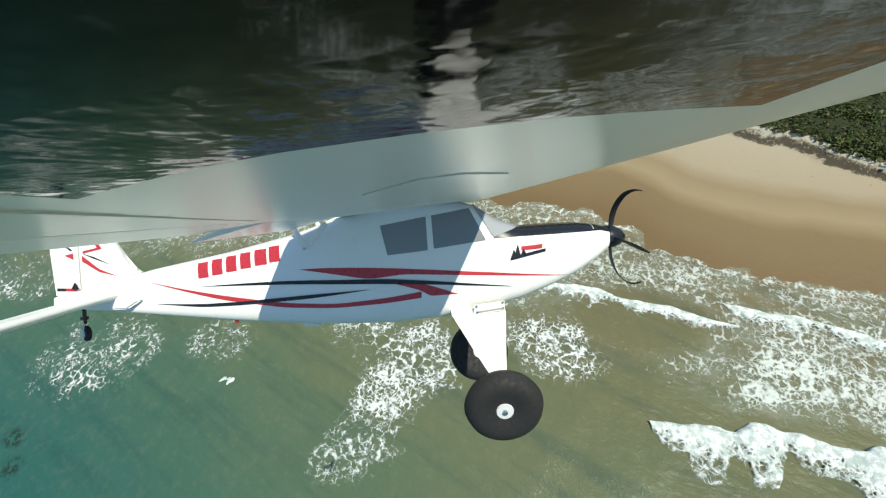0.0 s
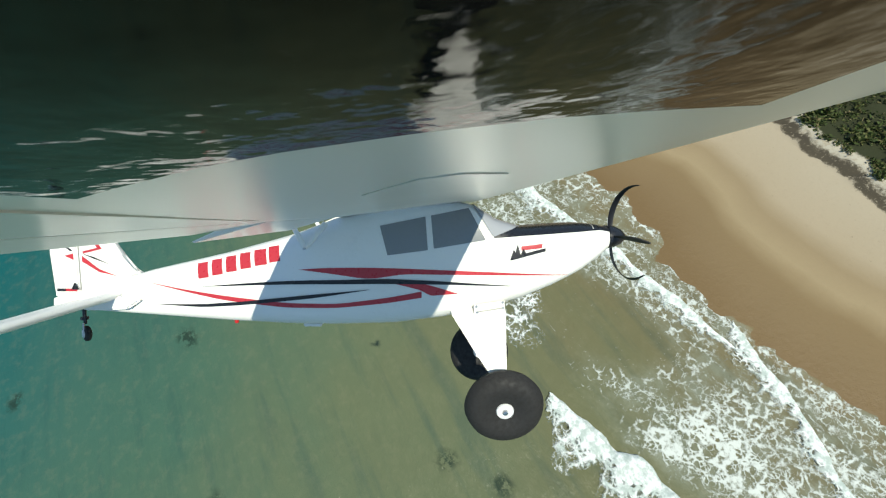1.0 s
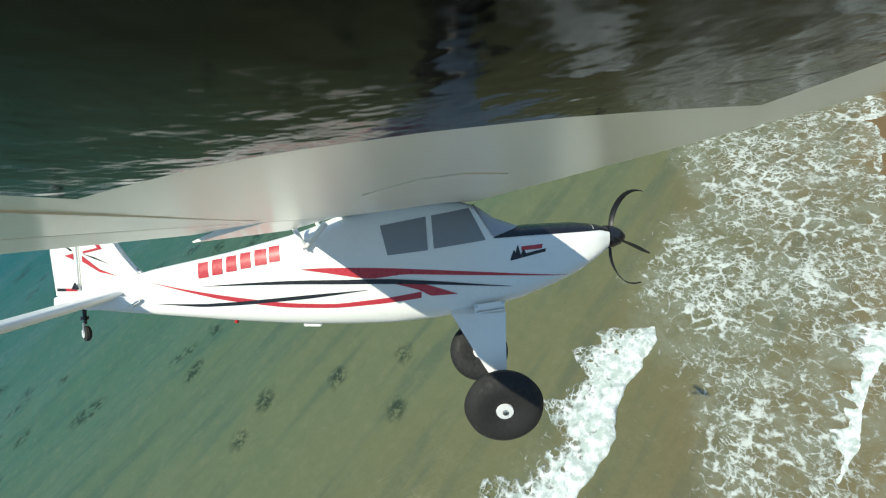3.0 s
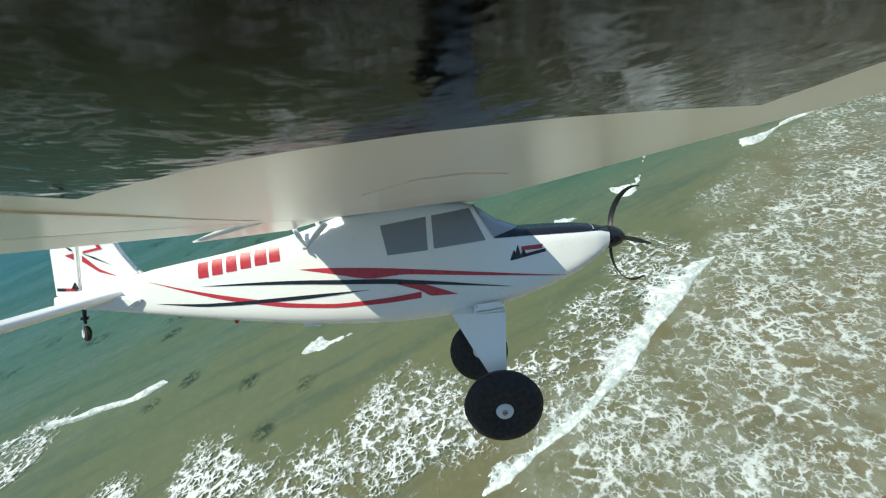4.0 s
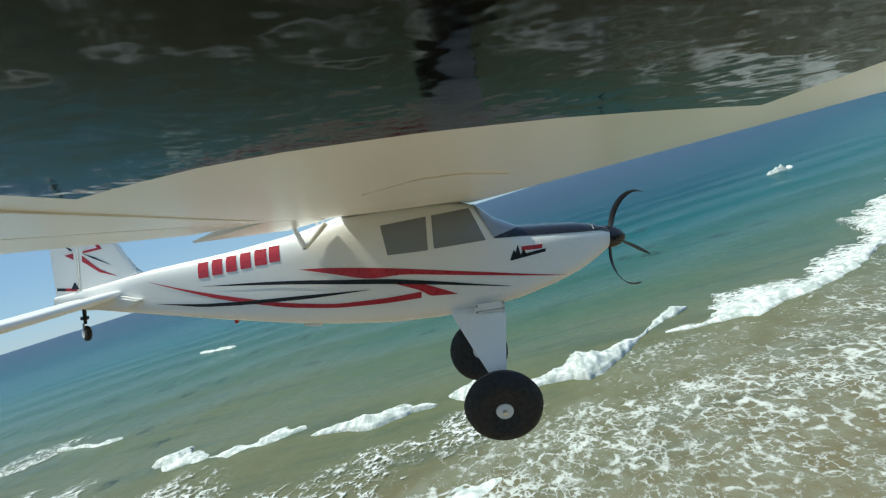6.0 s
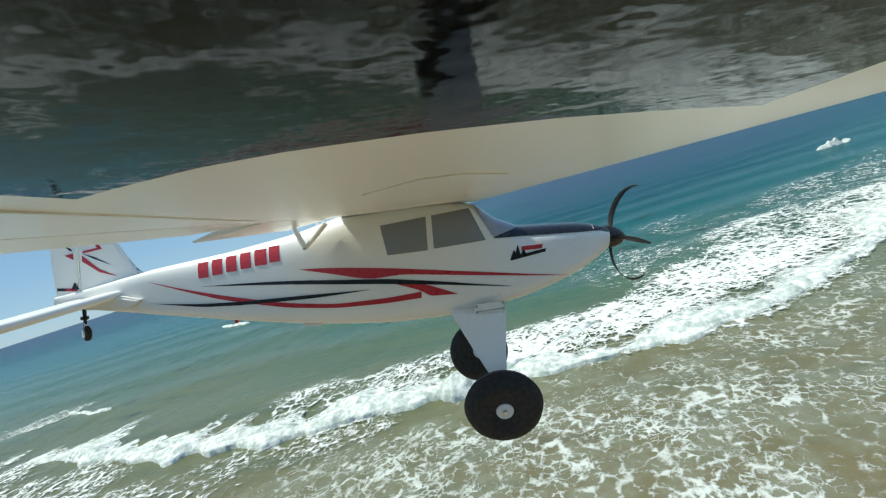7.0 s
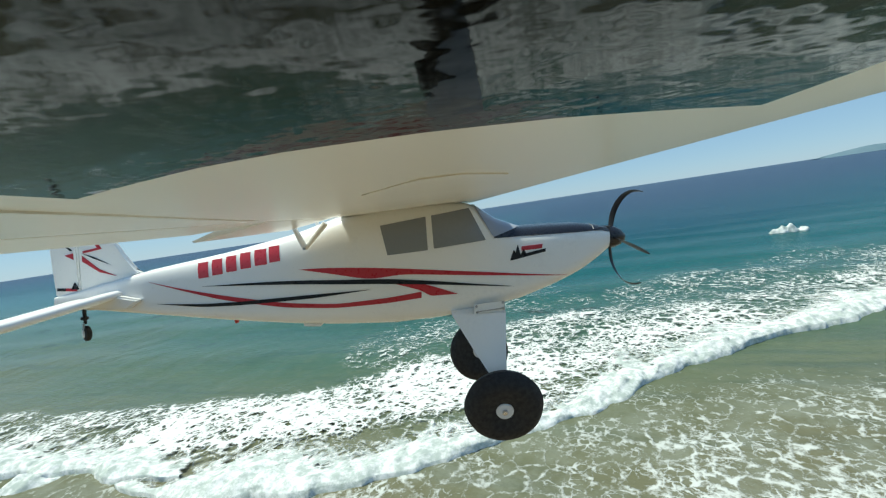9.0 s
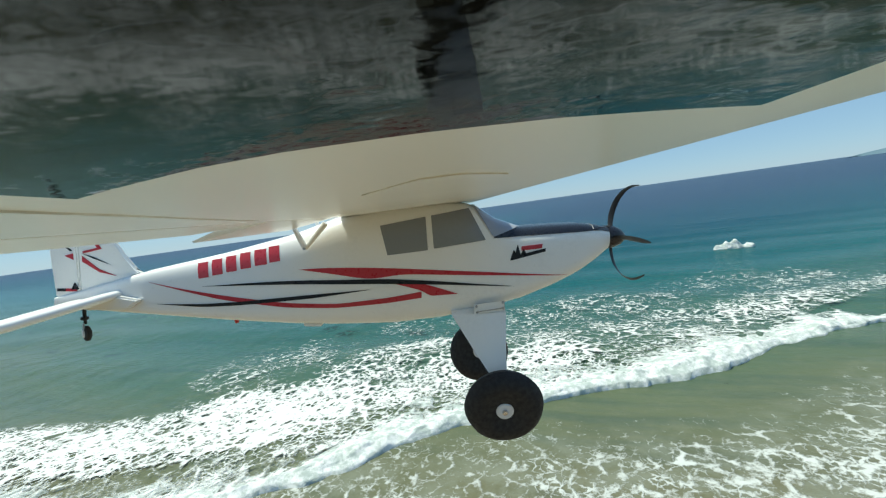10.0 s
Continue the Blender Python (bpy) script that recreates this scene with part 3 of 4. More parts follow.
def slab(outline, thick, axis=1, at=0.0, bevel=0.0):
    """A plate of even thickness from an outline of (u, v) pairs; axis: the one across it."""
    bm = bmesh.new()

    def p(u, v, w):
        q = [u, v]
        q.insert(axis, w)
        return q
    a = [bm.verts.new(p(u, v, at - thick / 2)) for u, v in outline]
    b = [bm.verts.new(p(u, v, at + thick / 2)) for u, v in outline]
    bm.faces.new(a)
    bm.faces.new(b[::-1])
    for i in range(len(a)):
        j = (i + 1) % len(a)
        bm.faces.new((a[i], b[i], b[j], a[j]))
    if bevel:
        bmesh.ops.bevel(bm, geom=bm.edges[:], offset=bevel, segments=2, affect="EDGES")
    return bm


def lathe(profile, turns=32, axis="y"):
    """Turns (radius, along) pairs about an axis."""
    bm = bmesh.new()
    rings = []
    for r, h in profile:
        ring = []
        for i in range(turns):
            a = math.tau * i / turns
            c, s = max(r, 1e-5) * math.cos(a), max(r, 1e-5) * math.sin(a)
            ring.append({"y": (c, h, s), "x": (h, c, s), "z": (c, s, h)}[axis])
        rings.append(ring)
    loft(bm, rings)
    return bm


def rod(a, b, r0, r1=None, turns=12):
    bm = bmesh.new()
    a, b = Vector(a), Vector(b)
    q = (b - a).to_track_quat("Z", "Y")
    loft(bm, [[a + q @ Vector((r0 * math.cos(math.tau * i / turns), r0 * math.sin(math.tau * i / turns), 0)) for i in range(turns)],
              [b + q @ Vector(((r1 or r0) * math.cos(math.tau * i / turns), (r1 or r0) * math.sin(math.tau * i / turns), 0)) for i in range(turns)]])
    return bm


# fuselage sections: x, half width, bottom, top
STATIONS = [(-0.674, 0.007, -0.168, -0.151), (-0.60, 0.013, -0.173, -0.131), (-0.50, 0.024, -0.179, -0.102), (-0.36, 0.041, -0.187, -0.070), (-0.25, 0.054, -0.191, -0.040),
            (-0.17, 0.062, -0.191, -0.010), (-0.08, 0.066, -0.188, 0.016), (0.0, 0.066, -0.178, 0.018), (0.045, 0.066, -0.168, 0.012), (0.085, 0.064, -0.158, -0.014),
            (0.125, 0.062, -0.147, -0.027), (0.18, 0.057, -0.124, -0.0235), (0.225, 0.050, -0.102, -0.0215), (0.255, 0.042, -0.082, -0.024), (0.276, 0.030, -0.066, -0.029)]


def station(x):
    cols = np.array(STATIONS).T
    return [float(np.interp(x, cols[0], cols[i])) for i in (1, 2, 3)]


def skin(x, a, grow=0.0):
    """Point of the fuselage's skin: a = 0 on the left side, 90 degrees on top; rounded box section."""
    w, lo, hi = station(x)
    n = 4.2 if x < 0.2 else 4.2 - (x - 0.2) * 18
    c, s = math.cos(a), math.sin(a)
    w, h, mid = w + grow, (hi - lo) / 2 + grow, (hi + lo) / 2
    return Vector((x, w * math.copysign(abs(c) ** (2 / n), c), mid + h * math.copysign(abs(s) ** (2 / n), s)))


def side_y(x, z):
    """Depth of the right side of the skin at that place."""
    w, lo, hi = station(x)
    t = min(0.999, abs((z - (hi + lo) / 2) / ((hi - lo) / 2)))
    n = 4.2 if x < 0.2 else 4.2 - (x - 0.2) * 18
    return -w * (1 - t ** n) ** (1 / n)


def make_fuselage():
    bm = bmesh.new()
    xs = np.concatenate([np.linspace(-0.674, 0.18, 34), np.linspace(0.19, 0.276, 10)])
    loft(bm, [[skin(x, math.tau * i / 56) for i in range(56)] for x in xs])
    body = part("fuselage", bm, FOAM_WHITE, plane, "white foam fuselage with painted stripes", 50)
    # black panel on top of the nose
    bm = bmesh.new()
    rings = []
    for x in np.linspace(0.080, 0.2755, 28):
        w, lo, hi = station(x)
        edge = np.interp(x, [0.079, 0.258, 0.276], [-0.0445, -0.0325, -0.036])
        edge = min(edge, hi - 0.004)
        n = 4.2 if x < 0.2 else 4.2 - (x - 0.2) * 18
        a0 = math.asin(max(-0.95, min(0.95, (edge - (hi + lo) / 2) / ((hi - lo) / 2))) ** (n / 2)) if edge > (hi + lo) / 2 else 0.0
        rings.append([skin(x, a0 + (math.pi - 2 * a0) * i / 20, 0.0009) for i in range(21)])
    loft(bm, rings, False, False)
    part("anti_glare_panel", bm, NOSE_BLACK, body, "matt black panel on top of the nose")
    # pale joint round the cowl
    bm = bmesh.new()
    loft(bm, [[skin(x, radians(38) + radians(104) * i / 20, 0.0013) for i in range(21)] for x in (0.2440, 0.2458)], False, False)
    part("cowl_joint", bm, GREY_LINE, body)
    # firewall ring behind the spinner
    bm = lathe([(0.0, 0.274), (0.019, 0.274), (0.0205, 0.277), (0.019, 0.281), (0.0, 0.281)], 28, "x")
    bm.transform(pose(0, 0, -0.0462))
    part("nose_ring", bm, NOSE_BLACK, body)
    return body


def quad_panel(name, corners, material, parent, label="", lift=0.0012, cells=10):
    """A thin panel that follows the right side of the skin between four (x, z) corners."""
    bm = bmesh.new()
    a, b, c, d = [np.array(q) for q in corners]
    rows = []
    for j in range(cells + 1):
        row = []
        for i in range(cells + 1):
            s, t = i / cells, j / cells
            x, z = (a * (1 - s) + b * s) * (1 - t) + (d * (1 - s) + c * s) * t
            row.append(bm.verts.new((x, side_y(x, z) - lift, z)))
        rows.append(row)
    for r0, r1 in zip(rows, rows[1:]):
        for i in range(cells):
            bm.faces.new((r0[i], r0[i + 1], r1[i + 1], r1[i]))
    rim = bmesh.ops.extrude_edge_only(bm, edges=[e for e in bm.edges if e.is_boundary])
    for v in rim["geom"]:
        if isinstance(v, bmesh.types.BMVert):
            v.co.y += lift + 0.001
    return part(name, bm, material, parent, label)


def swoosh(name, upper, lower, material, parent, lift=0.0007, cells=48):
    """A curved stripe on the right side between an upper and a lower line of (x, z) points."""
    bm = bmesh.new()
    x0, x1 = max(upper[0][0], lower[0][0]), min(upper[-1][0], lower[-1][0])

    def curve(pts, x):
        px, pz = np.array(pts).T
        g = np.linspace(x0, x1, 200)
        z = np.interp(g, px, pz)
        z2 = np.convolve(np.pad(z, 10, mode="reflect", reflect_type="odd"), np.ones(21) / 21, "valid")
        return float(np.interp(x, g, z2))
    rows = []
    for i in range(cells + 1):
        x = x0 + (x1 - x0) * i / cells
        hi, lo = curve(upper, x), curve(lower, x)
        rows.append([bm.verts.new((x, side_y(x, lo + (hi - lo) * j / 4) - lift, lo + (hi - lo) * j / 4)) for j in range(5)])
    for a, b in zip(rows, rows[1:]):
        for j in range(4):
            bm.faces.new((a[j], a[j + 1], b[j + 1], b[j]))
    return part(name, bm, material, parent)


def make_markings(body):
    quad_panel("side_window", [(-0.0990, -0.0243), (-0.0275, -0.0100), (-0.0238, -0.0625), (-0.0872, -0.0706)], WINDOW_GREY, body, "flat grey painted side window")
    quad_panel("side_window", [(-0.0188, -0.0084), (0.0405, 0.0036), (0.0672, -0.0465), (-0.0142, -0.0600)], WINDOW_GREY, body, "flat grey painted side window")
    bm = bmesh.new()
    rings = []
    for x in np.linspace(0.0500, 0.1240, 20):
        w, lo, hi = station(x)
        edge = min(float(np.interp(x, [0.050, 0.079, 0.124], [0.004, -0.0430, -0.0262])), hi - 0.0015)
        a0 = math.asin(min(0.98, max(0.02, (edge - (hi + lo) / 2) / ((hi - lo) / 2))) ** 2.1)
        rings.append([skin(x, a0 + (math.pi - 2 * a0) * i / 24, 0.0017) for i in range(25)])
    loft(bm, rings, False, False)
    part("windshield", bm, SHIELD_GREY, body, "smoked grey windshield")
    swoosh("red_stripe", [(-0.2313, -0.0948), (-0.19, -0.0915), (-0.13, -0.0905), (-0.075, -0.0912), (0.06, -0.0968), (0.2021, -0.1039)],
           [(-0.2313, -0.0948), (-0.17, -0.1015), (-0.125, -0.1085), (-0.10, -0.1080), (-0.078, -0.1015), (-0.06, -0.1005), (0.06, -0.1022), (0.2021, -0.1042)], DECAL_RED, body)
    swoosh("red_stripe", [(-0.088, -0.1100), (-0.045, -0.1125), (-0.012, -0.1210), (0.0233, -0.1318)],
           [(-0.088, -0.1130), (-0.058, -0.1205), (-0.035, -0.1265), (-0.020, -0.1355), (0.0233, -0.1322)], DECAL_RED, body)
    swoosh("red_stripe", [(-0.4966, -0.1202), (-0.43, -0.1315), (-0.36, -0.1405), (-0.2559, -0.1500), (-0.17, -0.1500), (-0.0846, -0.1385), (-0.034, -0.1285)],
           [(-0.4966, -0.1204), (-0.43, -0.1350), (-0.36, -0.1480), (-0.2559, -0.1575), (-0.17, -0.1565), (-0.0846, -0.1470), (-0.012, -0.1350)], DECAL_RED, body)
    swoosh("black_stripe", [(-0.3983, -0.1256), (-0.31, -0.1175), (-0.2364, -0.1125), (-0.0841, -0.1080), (0.0, -0.1120), (0.1129, -0.1202)],
           [(-0.3983, -0.1258), (-0.31, -0.1215), (-0.2364, -0.1185), (-0.0841, -0.1160), (0.0, -0.1172), (0.1129, -0.1205)], DECAL_BLACK, body, 0.0011)
    swoosh("black_stripe", [(-0.4811, -0.1574), (-0.40, -0.1555), (-0.3276, -0.1490), (-0.21, -0.1350), (-0.1157, -0.1255)],
           [(-0.4811, -0.1577), (-0.40, -0.1605), (-0.3276, -0.1550), (-0.21, -0.1410), (-0.1157, -0.1258)], DECAL_BLACK, body, 0.0011)
    # registration as plain bars
    for i in range(6):
        x, z = -0.4060 + 0.0248 * i, -0.1003 + 0.0057 * i
        w = 0.0180 if i != 4 else 0.0205
        quad_panel("registration_bar", [(x - 0.001, z + 0.0125), (x + w - 0.001, z + 0.0155), (x + w + 0.002, z - 0.0095), (x + 0.002, z - 0.0125)], DECAL_RED, body, "", 0.0007, 3)
    # emblem: dark pines and a red bar
    for x, z, w, h in ((0.1060, -0.0790, 0.0120, 0.016), (0.1120, -0.0770, 0.012, 0.022), (0.1210, -0.0745, 0.013, 0.013)):
        quad_panel("emblem_pine", [(x + w * .45, z + h), (x + w * .55, z + h), (x + w, z + 0.002), (x, z)], DECAL_BLACK, body, "", 0.0007, 3)
    quad_panel("emblem_bar", [(0.124, -0.0570), (0.158, -0.0530), (0.157, -0.0600), (0.124, -0.0635)], DECAL_RED, body, "", 0.0007, 4)
    quad_panel("emblem_bar", [(0.108, -0.0735), (0.163, -0.0600), (0.163, -0.0650), (0.108, -0.0790)], DECAL_BLACK, body, "", 0.0008, 4)


def wing_low(x):
    """Height of the wing's lower face."""
    return 0.0092 + 0.121 * x + 0.0012 * max(0.0, 1 - (x / 0.07) ** 2) + 0.0022 * max(0.0, (x - 0.05) / 0.029) ** 2


FILM_X = [-0.0483, -0.0407, -0.0269, -0.0167, -0.002, 0.0126, 0.0257, 0.0368]
FILM_Y = [-0.6645, -0.668, -0.6735, -0.6758, -0.6766, -0.6757, -0.6731, -0.6703]


def thin_ridge(pts, wide):
    """A thin flat ridge along points (x, y) of the wing's lower face."""
    bm = bmesh.new()
    rows = []
    n = len(pts) * 8
    for i in range(n + 1):
        q = i / n * (len(pts) - 1)
        k = min(int(q), len(pts) - 2)
        a, b = Vector(pts[k]), Vector(pts[k + 1])
        c = a.lerp(b, q - k)
        across = Vector((a.y - b.y, b.x - a.x)).normalized() * wide * math.sin(math.pi * (0.06 + 0.88 * i / n))
        low = wing_low(c.x)
        rows.append([bm.verts.new((c.x + across.x * u, c.y + across.y * u, low + h)) for u, h in ((-1, 0.0001), (0, -0.0005), (1, 0.0001))])
    for r0, r1 in zip(rows, rows[1:]):
        for k in range(2):
            bm.faces.new((r0[k], r0[k + 1], r1[k + 1], r1[k]))
    return bm


def make_wing():
    lead, rear = 0.079, -0.168
    prof = []
    for i in range(25):
        t = i / 24
        x = lead + (rear - lead) * (1 - math.cos(t * math.pi)) / 2
        c = (lead - x) / 0.318
        prof.append((x, wing_low(x) + 0.040 * (2.2 * math.sqrt(max(c, 0)) * (1 - c) ** 1.1 + 0.02)))
    for i in range(1, 25):
        t = 1 - i / 24
        x = lead + (rear - lead) * (1 - math.cos(t * math.pi)) / 2
        c = (lead - x) / 0.318
        prof.append((x, wing_low(x) + 0.0030 * max(0, 1 - c / 0.02) ** 2))
    bm = bmesh.new()
    loft(bm, [[(x, y, z) for x, z in prof] for y in (-0.78, -0.5, -0.25, 0, 0.25, 0.5, 0.78)])
    wing = part("wing", bm, WING_WHITE, plane, "glossy white high wing", 40)
    for name, y0, y1, droop in (("aileron", -0.775, -0.325, 0.004), ("flap", -0.320, -0.072, 0.0115), ("flap", 0.072, 0.320, 0.0115), ("aileron", 0.325, 0.775, 0.004)):
        bm = bmesh.new()
        rings = []
        for y in (y0, y1):
            z0, z1 = wing_low(-0.171), wing_low(-0.239) - droop
            rings.append([(-0.1682, y, z0 + 0.0002), (-0.239, y, z1), (-0.241, y, z1 + 0.001), (-0.239, y, z1 + 0.002), (-0.171, y, z0 + 0.013), (-0.1682, y, z0 + 0.006)])
        loft(bm, rings)
        part(name, bm, WING_WHITE, wing, "", 30)
    # dark film under the wing round the lens
    bm = bmesh.new()
    top, low = [], []
    n = 24
    for i in range(n + 1):
        x = -0.0483 + 0.0851 * i / n
        edge = float(np.interp(x, FILM_X, FILM_Y))
        for lst, dz in ((low, -0.0010), (top, -0.0001)):
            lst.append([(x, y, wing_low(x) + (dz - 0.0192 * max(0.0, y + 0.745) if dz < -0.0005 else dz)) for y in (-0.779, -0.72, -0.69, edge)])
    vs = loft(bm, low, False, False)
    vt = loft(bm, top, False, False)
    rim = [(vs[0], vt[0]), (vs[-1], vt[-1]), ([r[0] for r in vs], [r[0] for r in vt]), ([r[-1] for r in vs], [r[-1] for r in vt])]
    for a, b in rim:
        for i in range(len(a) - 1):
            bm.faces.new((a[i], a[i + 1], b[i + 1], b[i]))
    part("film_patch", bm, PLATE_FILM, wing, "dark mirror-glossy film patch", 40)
    # seam and a thin, slightly darker arc on the lower face
    part("seam", thin_ridge([(-0.0758, -0.6482), (-0.0852, -0.6116), (-0.1104, -0.5222), (-0.1445, -0.3893)], 0.0005), WING_LINE, wing, "", 60)
    part("thin_arc", thin_ridge([(-0.0327, -0.5507), (-0.0074, -0.5934), (0.0061, -0.5938), (0.0229, -0.572)], 0.0004), WING_LINE, wing, "", 60)
    # V-shaped strut fittings behind the cabin
    for y in (-0.064, 0.064):
        for a, b in (((-0.238, y, -0.020), (-0.2168, y * 1.0, -0.060)), ((-0.2168, y, -0.060), (-0.184, y, -0.020))):
            bm = rod(a, b, 0.0035, 0.0048, 10)
            part("strut_fitting", bm, FOAM_WHITE, wing)
    part("strut_screw", lathe([(0, -0.0715), (0.002, -0.0715), (0.002, -0.066), (0, -0.066)], 10), STEEL, wing).data.transform(
        TO_LENS @ pose(-0.2168, 0, -0.0600) @ TO_LENS.inverted())
    return wing


def foil(bm, stations, thick=0.012):
    """A flat tail surface from stations (lead x, rear x, y, lead z, rear z)."""
    rings = []
    for x0, x1, y, z0, z1 in stations:
        ring = []
        for t, h in ((0, .18), (.03, .6), (.12, 1), (.5, .9), (1, .12), (1, -.12), (.5, -.9), (.12, -1), (.03, -.6), (0, -.18)):
            ring.append((x0 + (x1 - x0) * t, y, z0 + (z1 - z0) * t + thick / 2 * h))
        rings.append(ring)
    loft(bm, rings)


def make_tail():
    fin = part("fin", slab([(-0.627, -0.150), (-0.52, -0.108), (-0.536, -0.102), (-0.552, -0.078), (-0.600, 0.000), (-0.627, 0.004)], 0.011, 1, 0, 0.0025), FOAM_WHITE, plane, "white tail fin with red and black flashes")
    part("rudder", slab([(-0.630, -0.152), (-0.630, 0.004), (-0.668, 0.000), (-0.676, -0.070), (-0.673, -0.150)], 0.009, 1, 0, 0.002), FOAM_WHITE, fin)

    def flash(outline, material, y=-0.0062):
        part("flash", slab(outline, 0.0008, 1, y), material, fin, "", True)
    flash([(-0.562, -0.1130), (-0.592, -0.1010), (-0.620, -0.0780), (-0.620, -0.0880), (-0.592, -0.1060)], DECAL_RED)
    flash([(-0.572, -0.0930), (-0.600, -0.0830), (-0.620, -0.0740), (-0.600, -0.0800)], DECAL_BLACK)
    flash([(-0.618, -0.0740), (-0.585, -0.0660), (-0.592, -0.0560), (-0.598, -0.0560), (-0.593, -0.0640), (-0.618, -0.0700)], DECAL_RED)
    flash([(-0.636, -0.0850), (-0.651, -0.0780), (-0.636, -0.0740)], DECAL_RED, -0.0052)
    flash([(-0.636, -0.0700), (-0.640, -0.0700), (-0.658, -0.0560), (-0.652, -0.0560)], DECAL_BLACK, -0.0052)
    flash([(-0.634, -0.1400), (-0.653, -0.1400), (-0.653, -0.1350), (-0.634, -0.1350)], DECAL_RED, -0.0052)
    flash([(-0.6535, -0.1400), (-0.668, -0.1400), (-0.668, -0.1350), (-0.6535, -0.1350)], DECAL_BLACK, -0.0052)
    for s in (-1, 1):
        bm = bmesh.new()
        foil(bm, [(-0.545, -0.612, 0.008 * s, -0.141, -0.154), (-0.545, -0.612, 0.20 * s, -0.146, -0.159), (-0.553, -0.610, 0.270 * s, -0.148, -0.160), (-0.575, -0.600, 0.288 * s, -0.150, -0.158)], 0.014)
        stab = part("stabilizer", bm, FOAM_WHITE, plane, "", 60)
        bm = bmesh.new()
        foil(bm, [(-0.615, -0.662, 0.016 * s, -0.1545, -0.164), (-0.615, -0.658, 0.20 * s, -0.1595, -0.168), (-0.613, -0.640, 0.27 * s, -0.1605, -0.166)], 0.009)
        part("elevator", bm, FOAM_WHITE, stab, "", 60)
        # fairing block under the root
        part("root_fairing", slab([(-0.505, -0.150), (-0.548, -0.143), (-0.62, -0.158), (-0.60, -0.168), (-0.53, -0.166)], 0.012, 1, 0.026 * s, 0.003), FOAM_WHITE, stab)
    part("control_horn", slab([(-0.628, -0.136), (-0.640, -0.136), (-0.634, -0.124)], 0.002, 1, -0.0085), NOSE_BLACK, fin)


def make_gear():
    wheels = []
    for s, wx, wz in ((-1, 0.0912, -0.2915), (1, 0.0745, -0.2880)):
        shift = wx - 0.0912
        bm = bmesh.new()
        rings = []
        for t, y, z, x0, x1 in ((0, 0.045, -0.158, 0.012, 0.100), (.05, 0.064, -0.166, 0.014, 0.100), (.5, 0.084, -0.212, 0.045, 0.098), (.92, 0.1005, -0.268, 0.0835, 0.098), (1, 0.102, -0.292, 0.088, 0.098)):
            yy = y * s
            x0, x1 = x0 + shift * t, x1 + shift * t
            rings.append([(x0, yy - 0.003, z), (x0, yy + 0.003, z), (x1, yy + 0.003, z + 0.004), (x1, yy - 0.003, z + 0.004)])
        loft(bm, rings)
        leg = part("gear_leg", bm, FOAM_WHITE, plane, "flat white landing gear leg", 40)
        if s < 0:
            part("gear_plate", slab([(0.0495, -0.1650), (0.0975, -0.1575), (0.0975, -0.1425), (0.0495, -0.1495)], 0.0016, 1, -0.0680), FOAM_WHITE, leg)
            for x, z in ((0.0530, -0.1520), (0.0945, -0.1450), (0.0545, -0.1610), (0.0950, -0.1540)):
                bm = lathe([(0, -0.0705), (0.0020, -0.0705), (0.0020, -0.066), (0, -0.066)], 10)
                bm.transform(pose(x, 0, z))
                part("screw", bm, STEEL, leg)
            part("gear_slot", slab([(0.056, -0.1605), (0.094, -0.1545), (0.094, -0.1530), (0.056, -0.1590)], 0.0008, 1, -0.0715), GREY_LINE, leg, "", True)
        # balloon tyre: turned about its axle, leaning in at the bottom
        tilt = TO_LENS @ pose(wx, 0.118 * s, wz, -13.0 * s, 0, 0)
        prof = [(0.010, -0.0115), (0.016, -0.0125), (0.026, -0.0155), (0.038, -0.0175), (0.048, -0.0160), (0.056, -0.0095), (0.0595, 0.0), (0.056, 0.0095), (0.048, 0.0160), (0.038, 0.0175), (0.026, 0.0155), (0.016, 0.0125), (0.010, 0.0115)]
        bm = lathe(prof, 48)
        bm.transform(TO_LENS.inverted() @ tilt)
        wheel = part("wheel", bm, TYRE_BLACK, plane, "large black balloon tyre", 40, tilt)
        for side in (-1, 1):
            bm = lathe([(0.0, 0.0140 * side), (0.005, 0.0145 * side), (0.0125, 0.0140 * side), (0.0135, 0.011 * side), (0.0, 0.0105 * side)], 24)
            bm.transform(TO_LENS.inverted() @ tilt)
            hub = part("hub", bm, HUB_WHITE, wheel, "small white wheel hub")
            hub.matrix_parent_inverse = tilt.inverted()
            bm = lathe([(0.0, 0.018 * side), (0.0036, 0.0175 * side), (0.0044, 0.0145 * side), (0.0, 0.0140 * side)], 12)
            bm.transform(TO_LENS.inverted() @ tilt)
            nut = part("axle_nut", bm, STEEL, wheel)
            nut.matrix_parent_inverse = tilt.inverted()
        wheels.append(wheel)
    # tail wheel
    fork = part("tail_fork", rod((-0.629, 0, -0.170), (-0.6285, 0, -0.199), 0.0032, 0.0026), NOSE_BLACK, plane)
    part("fork_leg", rod((-0.6285, -0.004, -0.197), (-0.627, -0.006, -0.2155), 0.0016), STEEL, fork)
    part("fork_collar", lathe([(0.0, -0.186), (0.0062, -0.186), (0.0062, -0.191), (0.0, -0.191)], 14, "z"), NOSE_BLACK, fork).data.transform(TO_LENS @ pose(-0.629, 0, 0) @ TO_LENS.inverted())
    bm = lathe([(0.004, -0.0045), (0.009, -0.005), (0.0128, -0.003), (0.0138, 0), (0.0128, 0.003), (0.009, 0.005), (0.004, 0.0045)], 24)
    bm.transform(pose(-0.627, 0, -0.216, 0, 0, -35))
    tw = part("tail_wheel", bm, TYRE_BLACK, plane, "small black tail wheel")
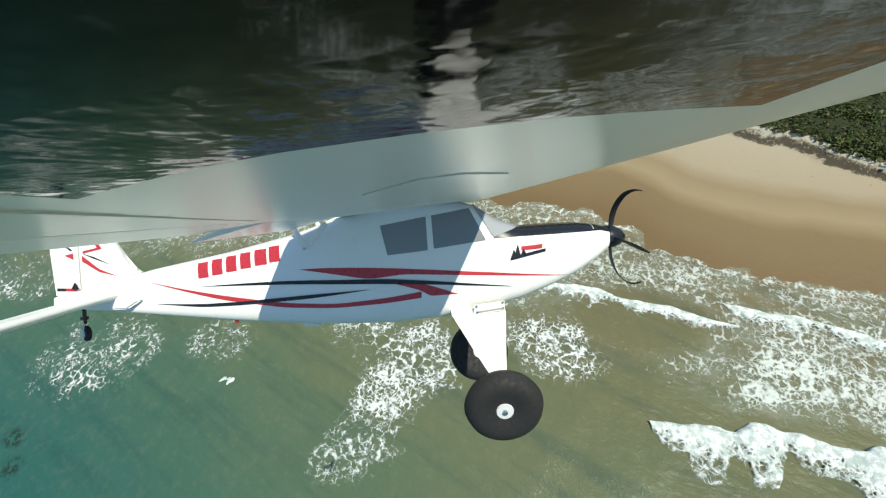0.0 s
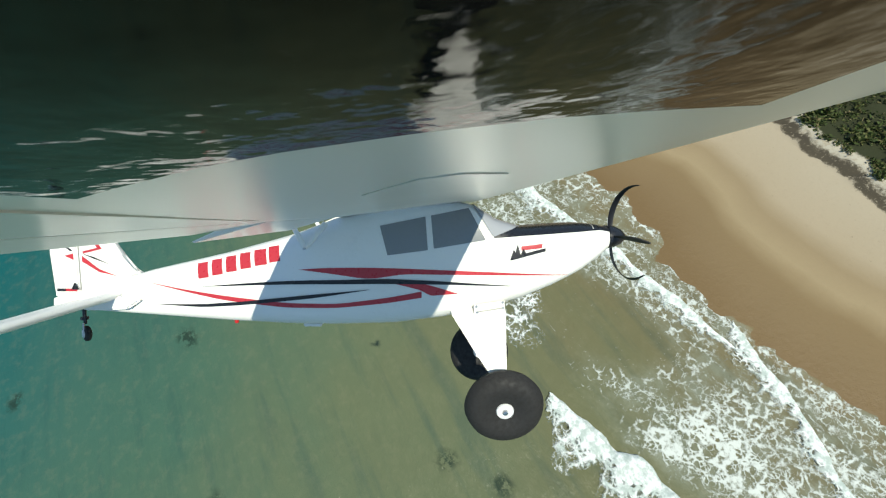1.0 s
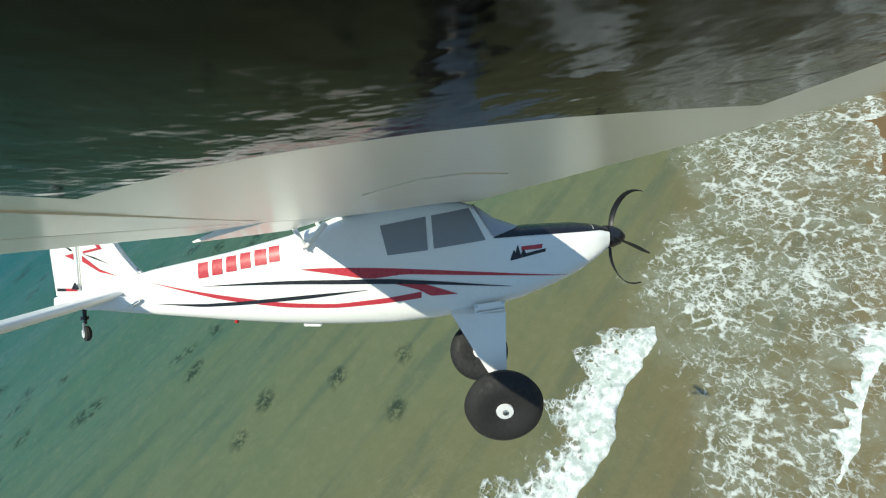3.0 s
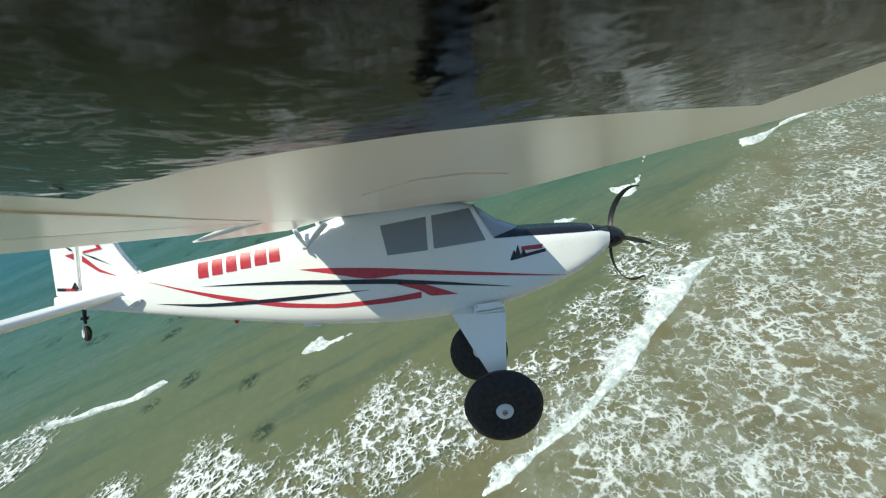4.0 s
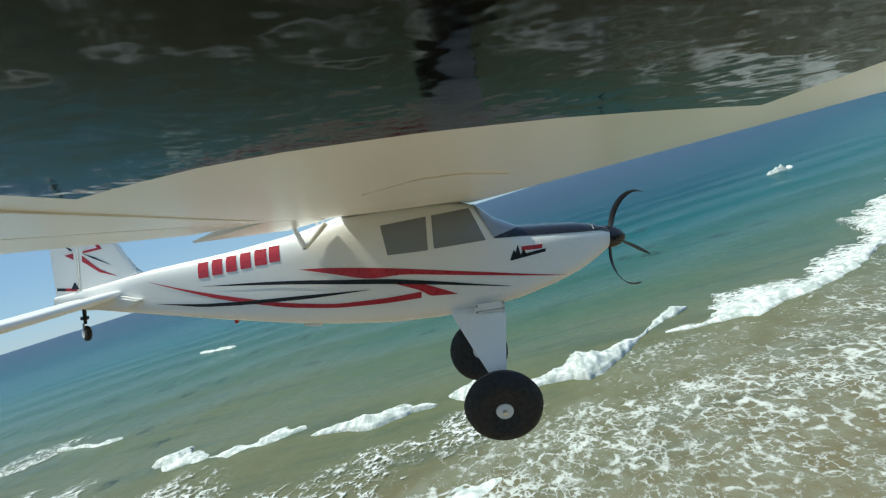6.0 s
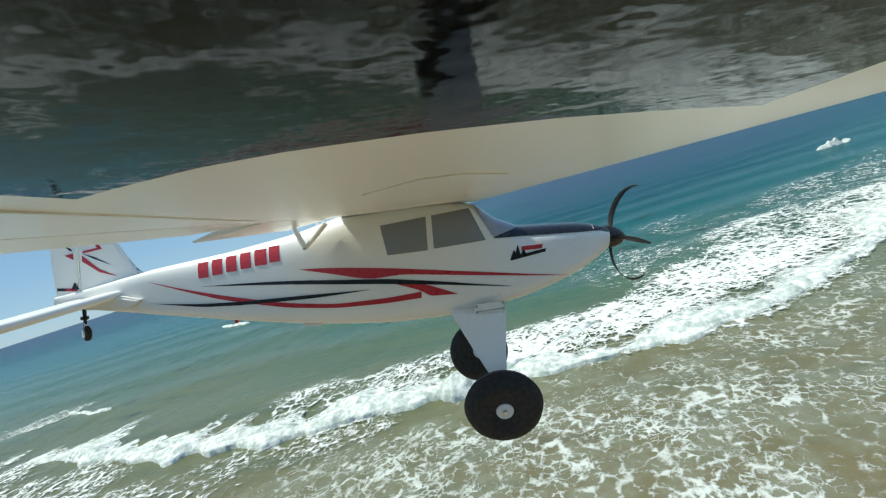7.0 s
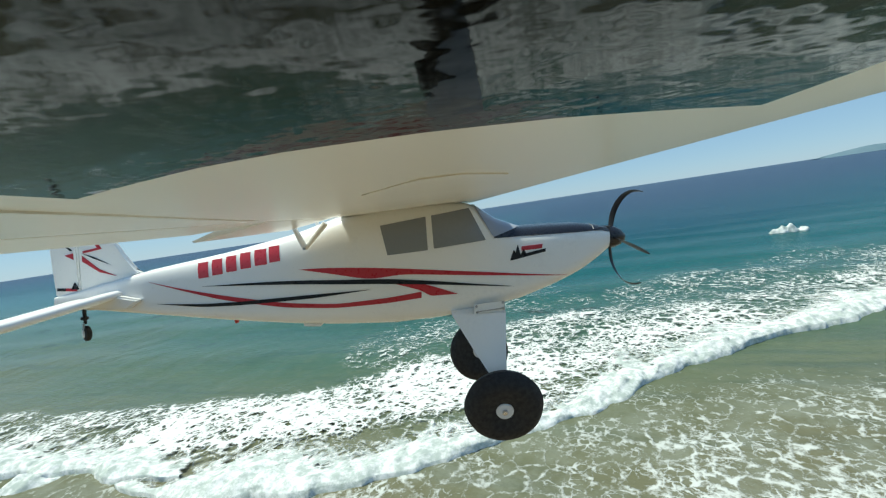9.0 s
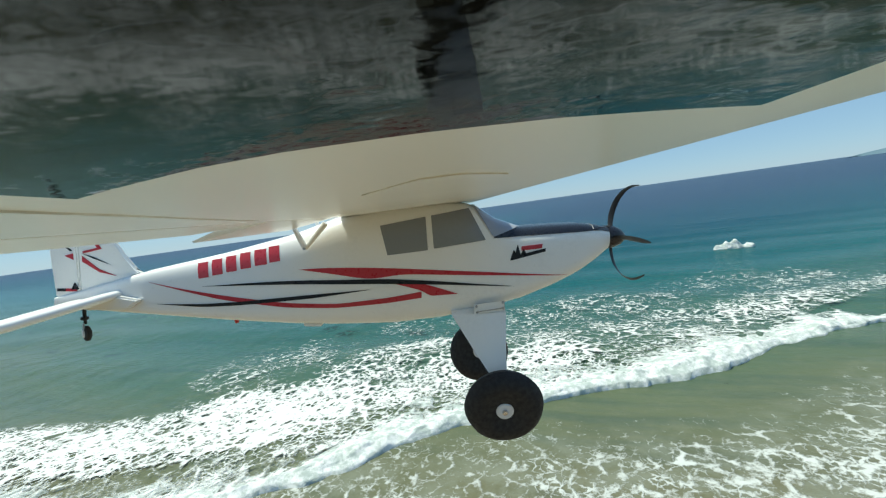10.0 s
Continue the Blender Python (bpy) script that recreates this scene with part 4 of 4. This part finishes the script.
    bm = lathe([(0.0, -0.006), (0.0075, -0.0056), (0.0075, 0.0056), (0.0, 0.006)], 16)
    bm.transform(pose(-0.627, 0, -0.216, 0, 0, -35))
    part("hub", bm, HUB_WHITE, tw)
    # small fittings under the belly
    part("belly_lamp", lathe([(0.0, -0.1955), (0.0028, -0.1945), (0.0036, -0.192), (0.0036, -0.186), (0.0, -0.186)], 12, "z"), LED_RED, plane, "small red plastic knob").data.transform(
        TO_LENS @ pose(-0.352, -0.02, 0.003) @ TO_LENS.inverted())
    part("belly_hatch", slab([(-0.235, -0.030), (-0.205, -0.030), (-0.205, 0.0), (-0.235, 0.0)], 0.006, 2, -0.1925, 0.0015), FOAM_WHITE, plane)
    return wheels


PROP_AXIS = TO_LENS @ pose(0.2905, 0, -0.0455)


def make_propeller():
    """Spinner and three swept blades, turning about the nose's axis."""
    bm = lathe([(0.0, -0.010), (0.0195, -0.009), (0.0195, -0.004), (0.0180, 0.004), (0.0130, 0.014), (0.006, 0.0215), (0.0, 0.0245)], 28, "x")
    bm.transform(TO_LENS.inverted() @ PROP_AXIS)
    hub = part("propeller", bm, NOSE_BLACK, plane, "black propeller with pointed spinner and swept blades", 40, PROP_AXIS)
    for root, bend in ((70, 1.10), (186, 0.06), (288, -1.20)):
        rings = []
        for i in range(15):
            t = i / 14
            r = 0.012 + 0.091 * t
            sweep = bend * t ** 1.4
            chord = 0.0108 * (0.55 + 1.1 * t - 1.45 * t ** 3) + 0.0012
            pitch = radians(62 - 42 * t)
            ring = []
            for c, h in ((-.5, 0), (-.2, .5), (.2, .5), (.5, 0), (.2, -.3), (-.2, -.3)):
                u, v = c * chord, h * 0.0026
                across, ahead = u * math.cos(pitch) - v * math.sin(pitch), u * math.sin(pitch) + v * math.cos(pitch)
                a = radians(root) + sweep + across / r
                ring.append((ahead + 0.016 * t ** 1.5, r * math.cos(a), r * math.sin(a)))
            rings.append(ring)
        bm = bmesh.new()
        loft(bm, rings)
        bm.transform(TO_LENS.inverted() @ PROP_AXIS)
        blade = part("blade", bm, PROP_BLACK, hub)
        blade.matrix_parent_inverse = PROP_AXIS.inverted()
    return hub


BODY_SHELL = make_fuselage()
make_markings(BODY_SHELL)
make_wing()
make_tail()
make_gear()
PROPELLER = make_propeller()


# ---------------------------------------------------------------- what moves
def motions():
    walk(plane, PATH)
    spin = [(0.5 * i, PROP_AXIS @ pose(0, 0, 0, 9 * math.sin(i * 2.1), 0, 0)) for i in range(21)]
    walk(PROPELLER, spin)
    for ob, mid, way in WAVES:
        walk(ob, [(t, pose(mid.x, mid.y + out, rise, 0, 0, turn)) for t, out, rise, turn in way])


motions()
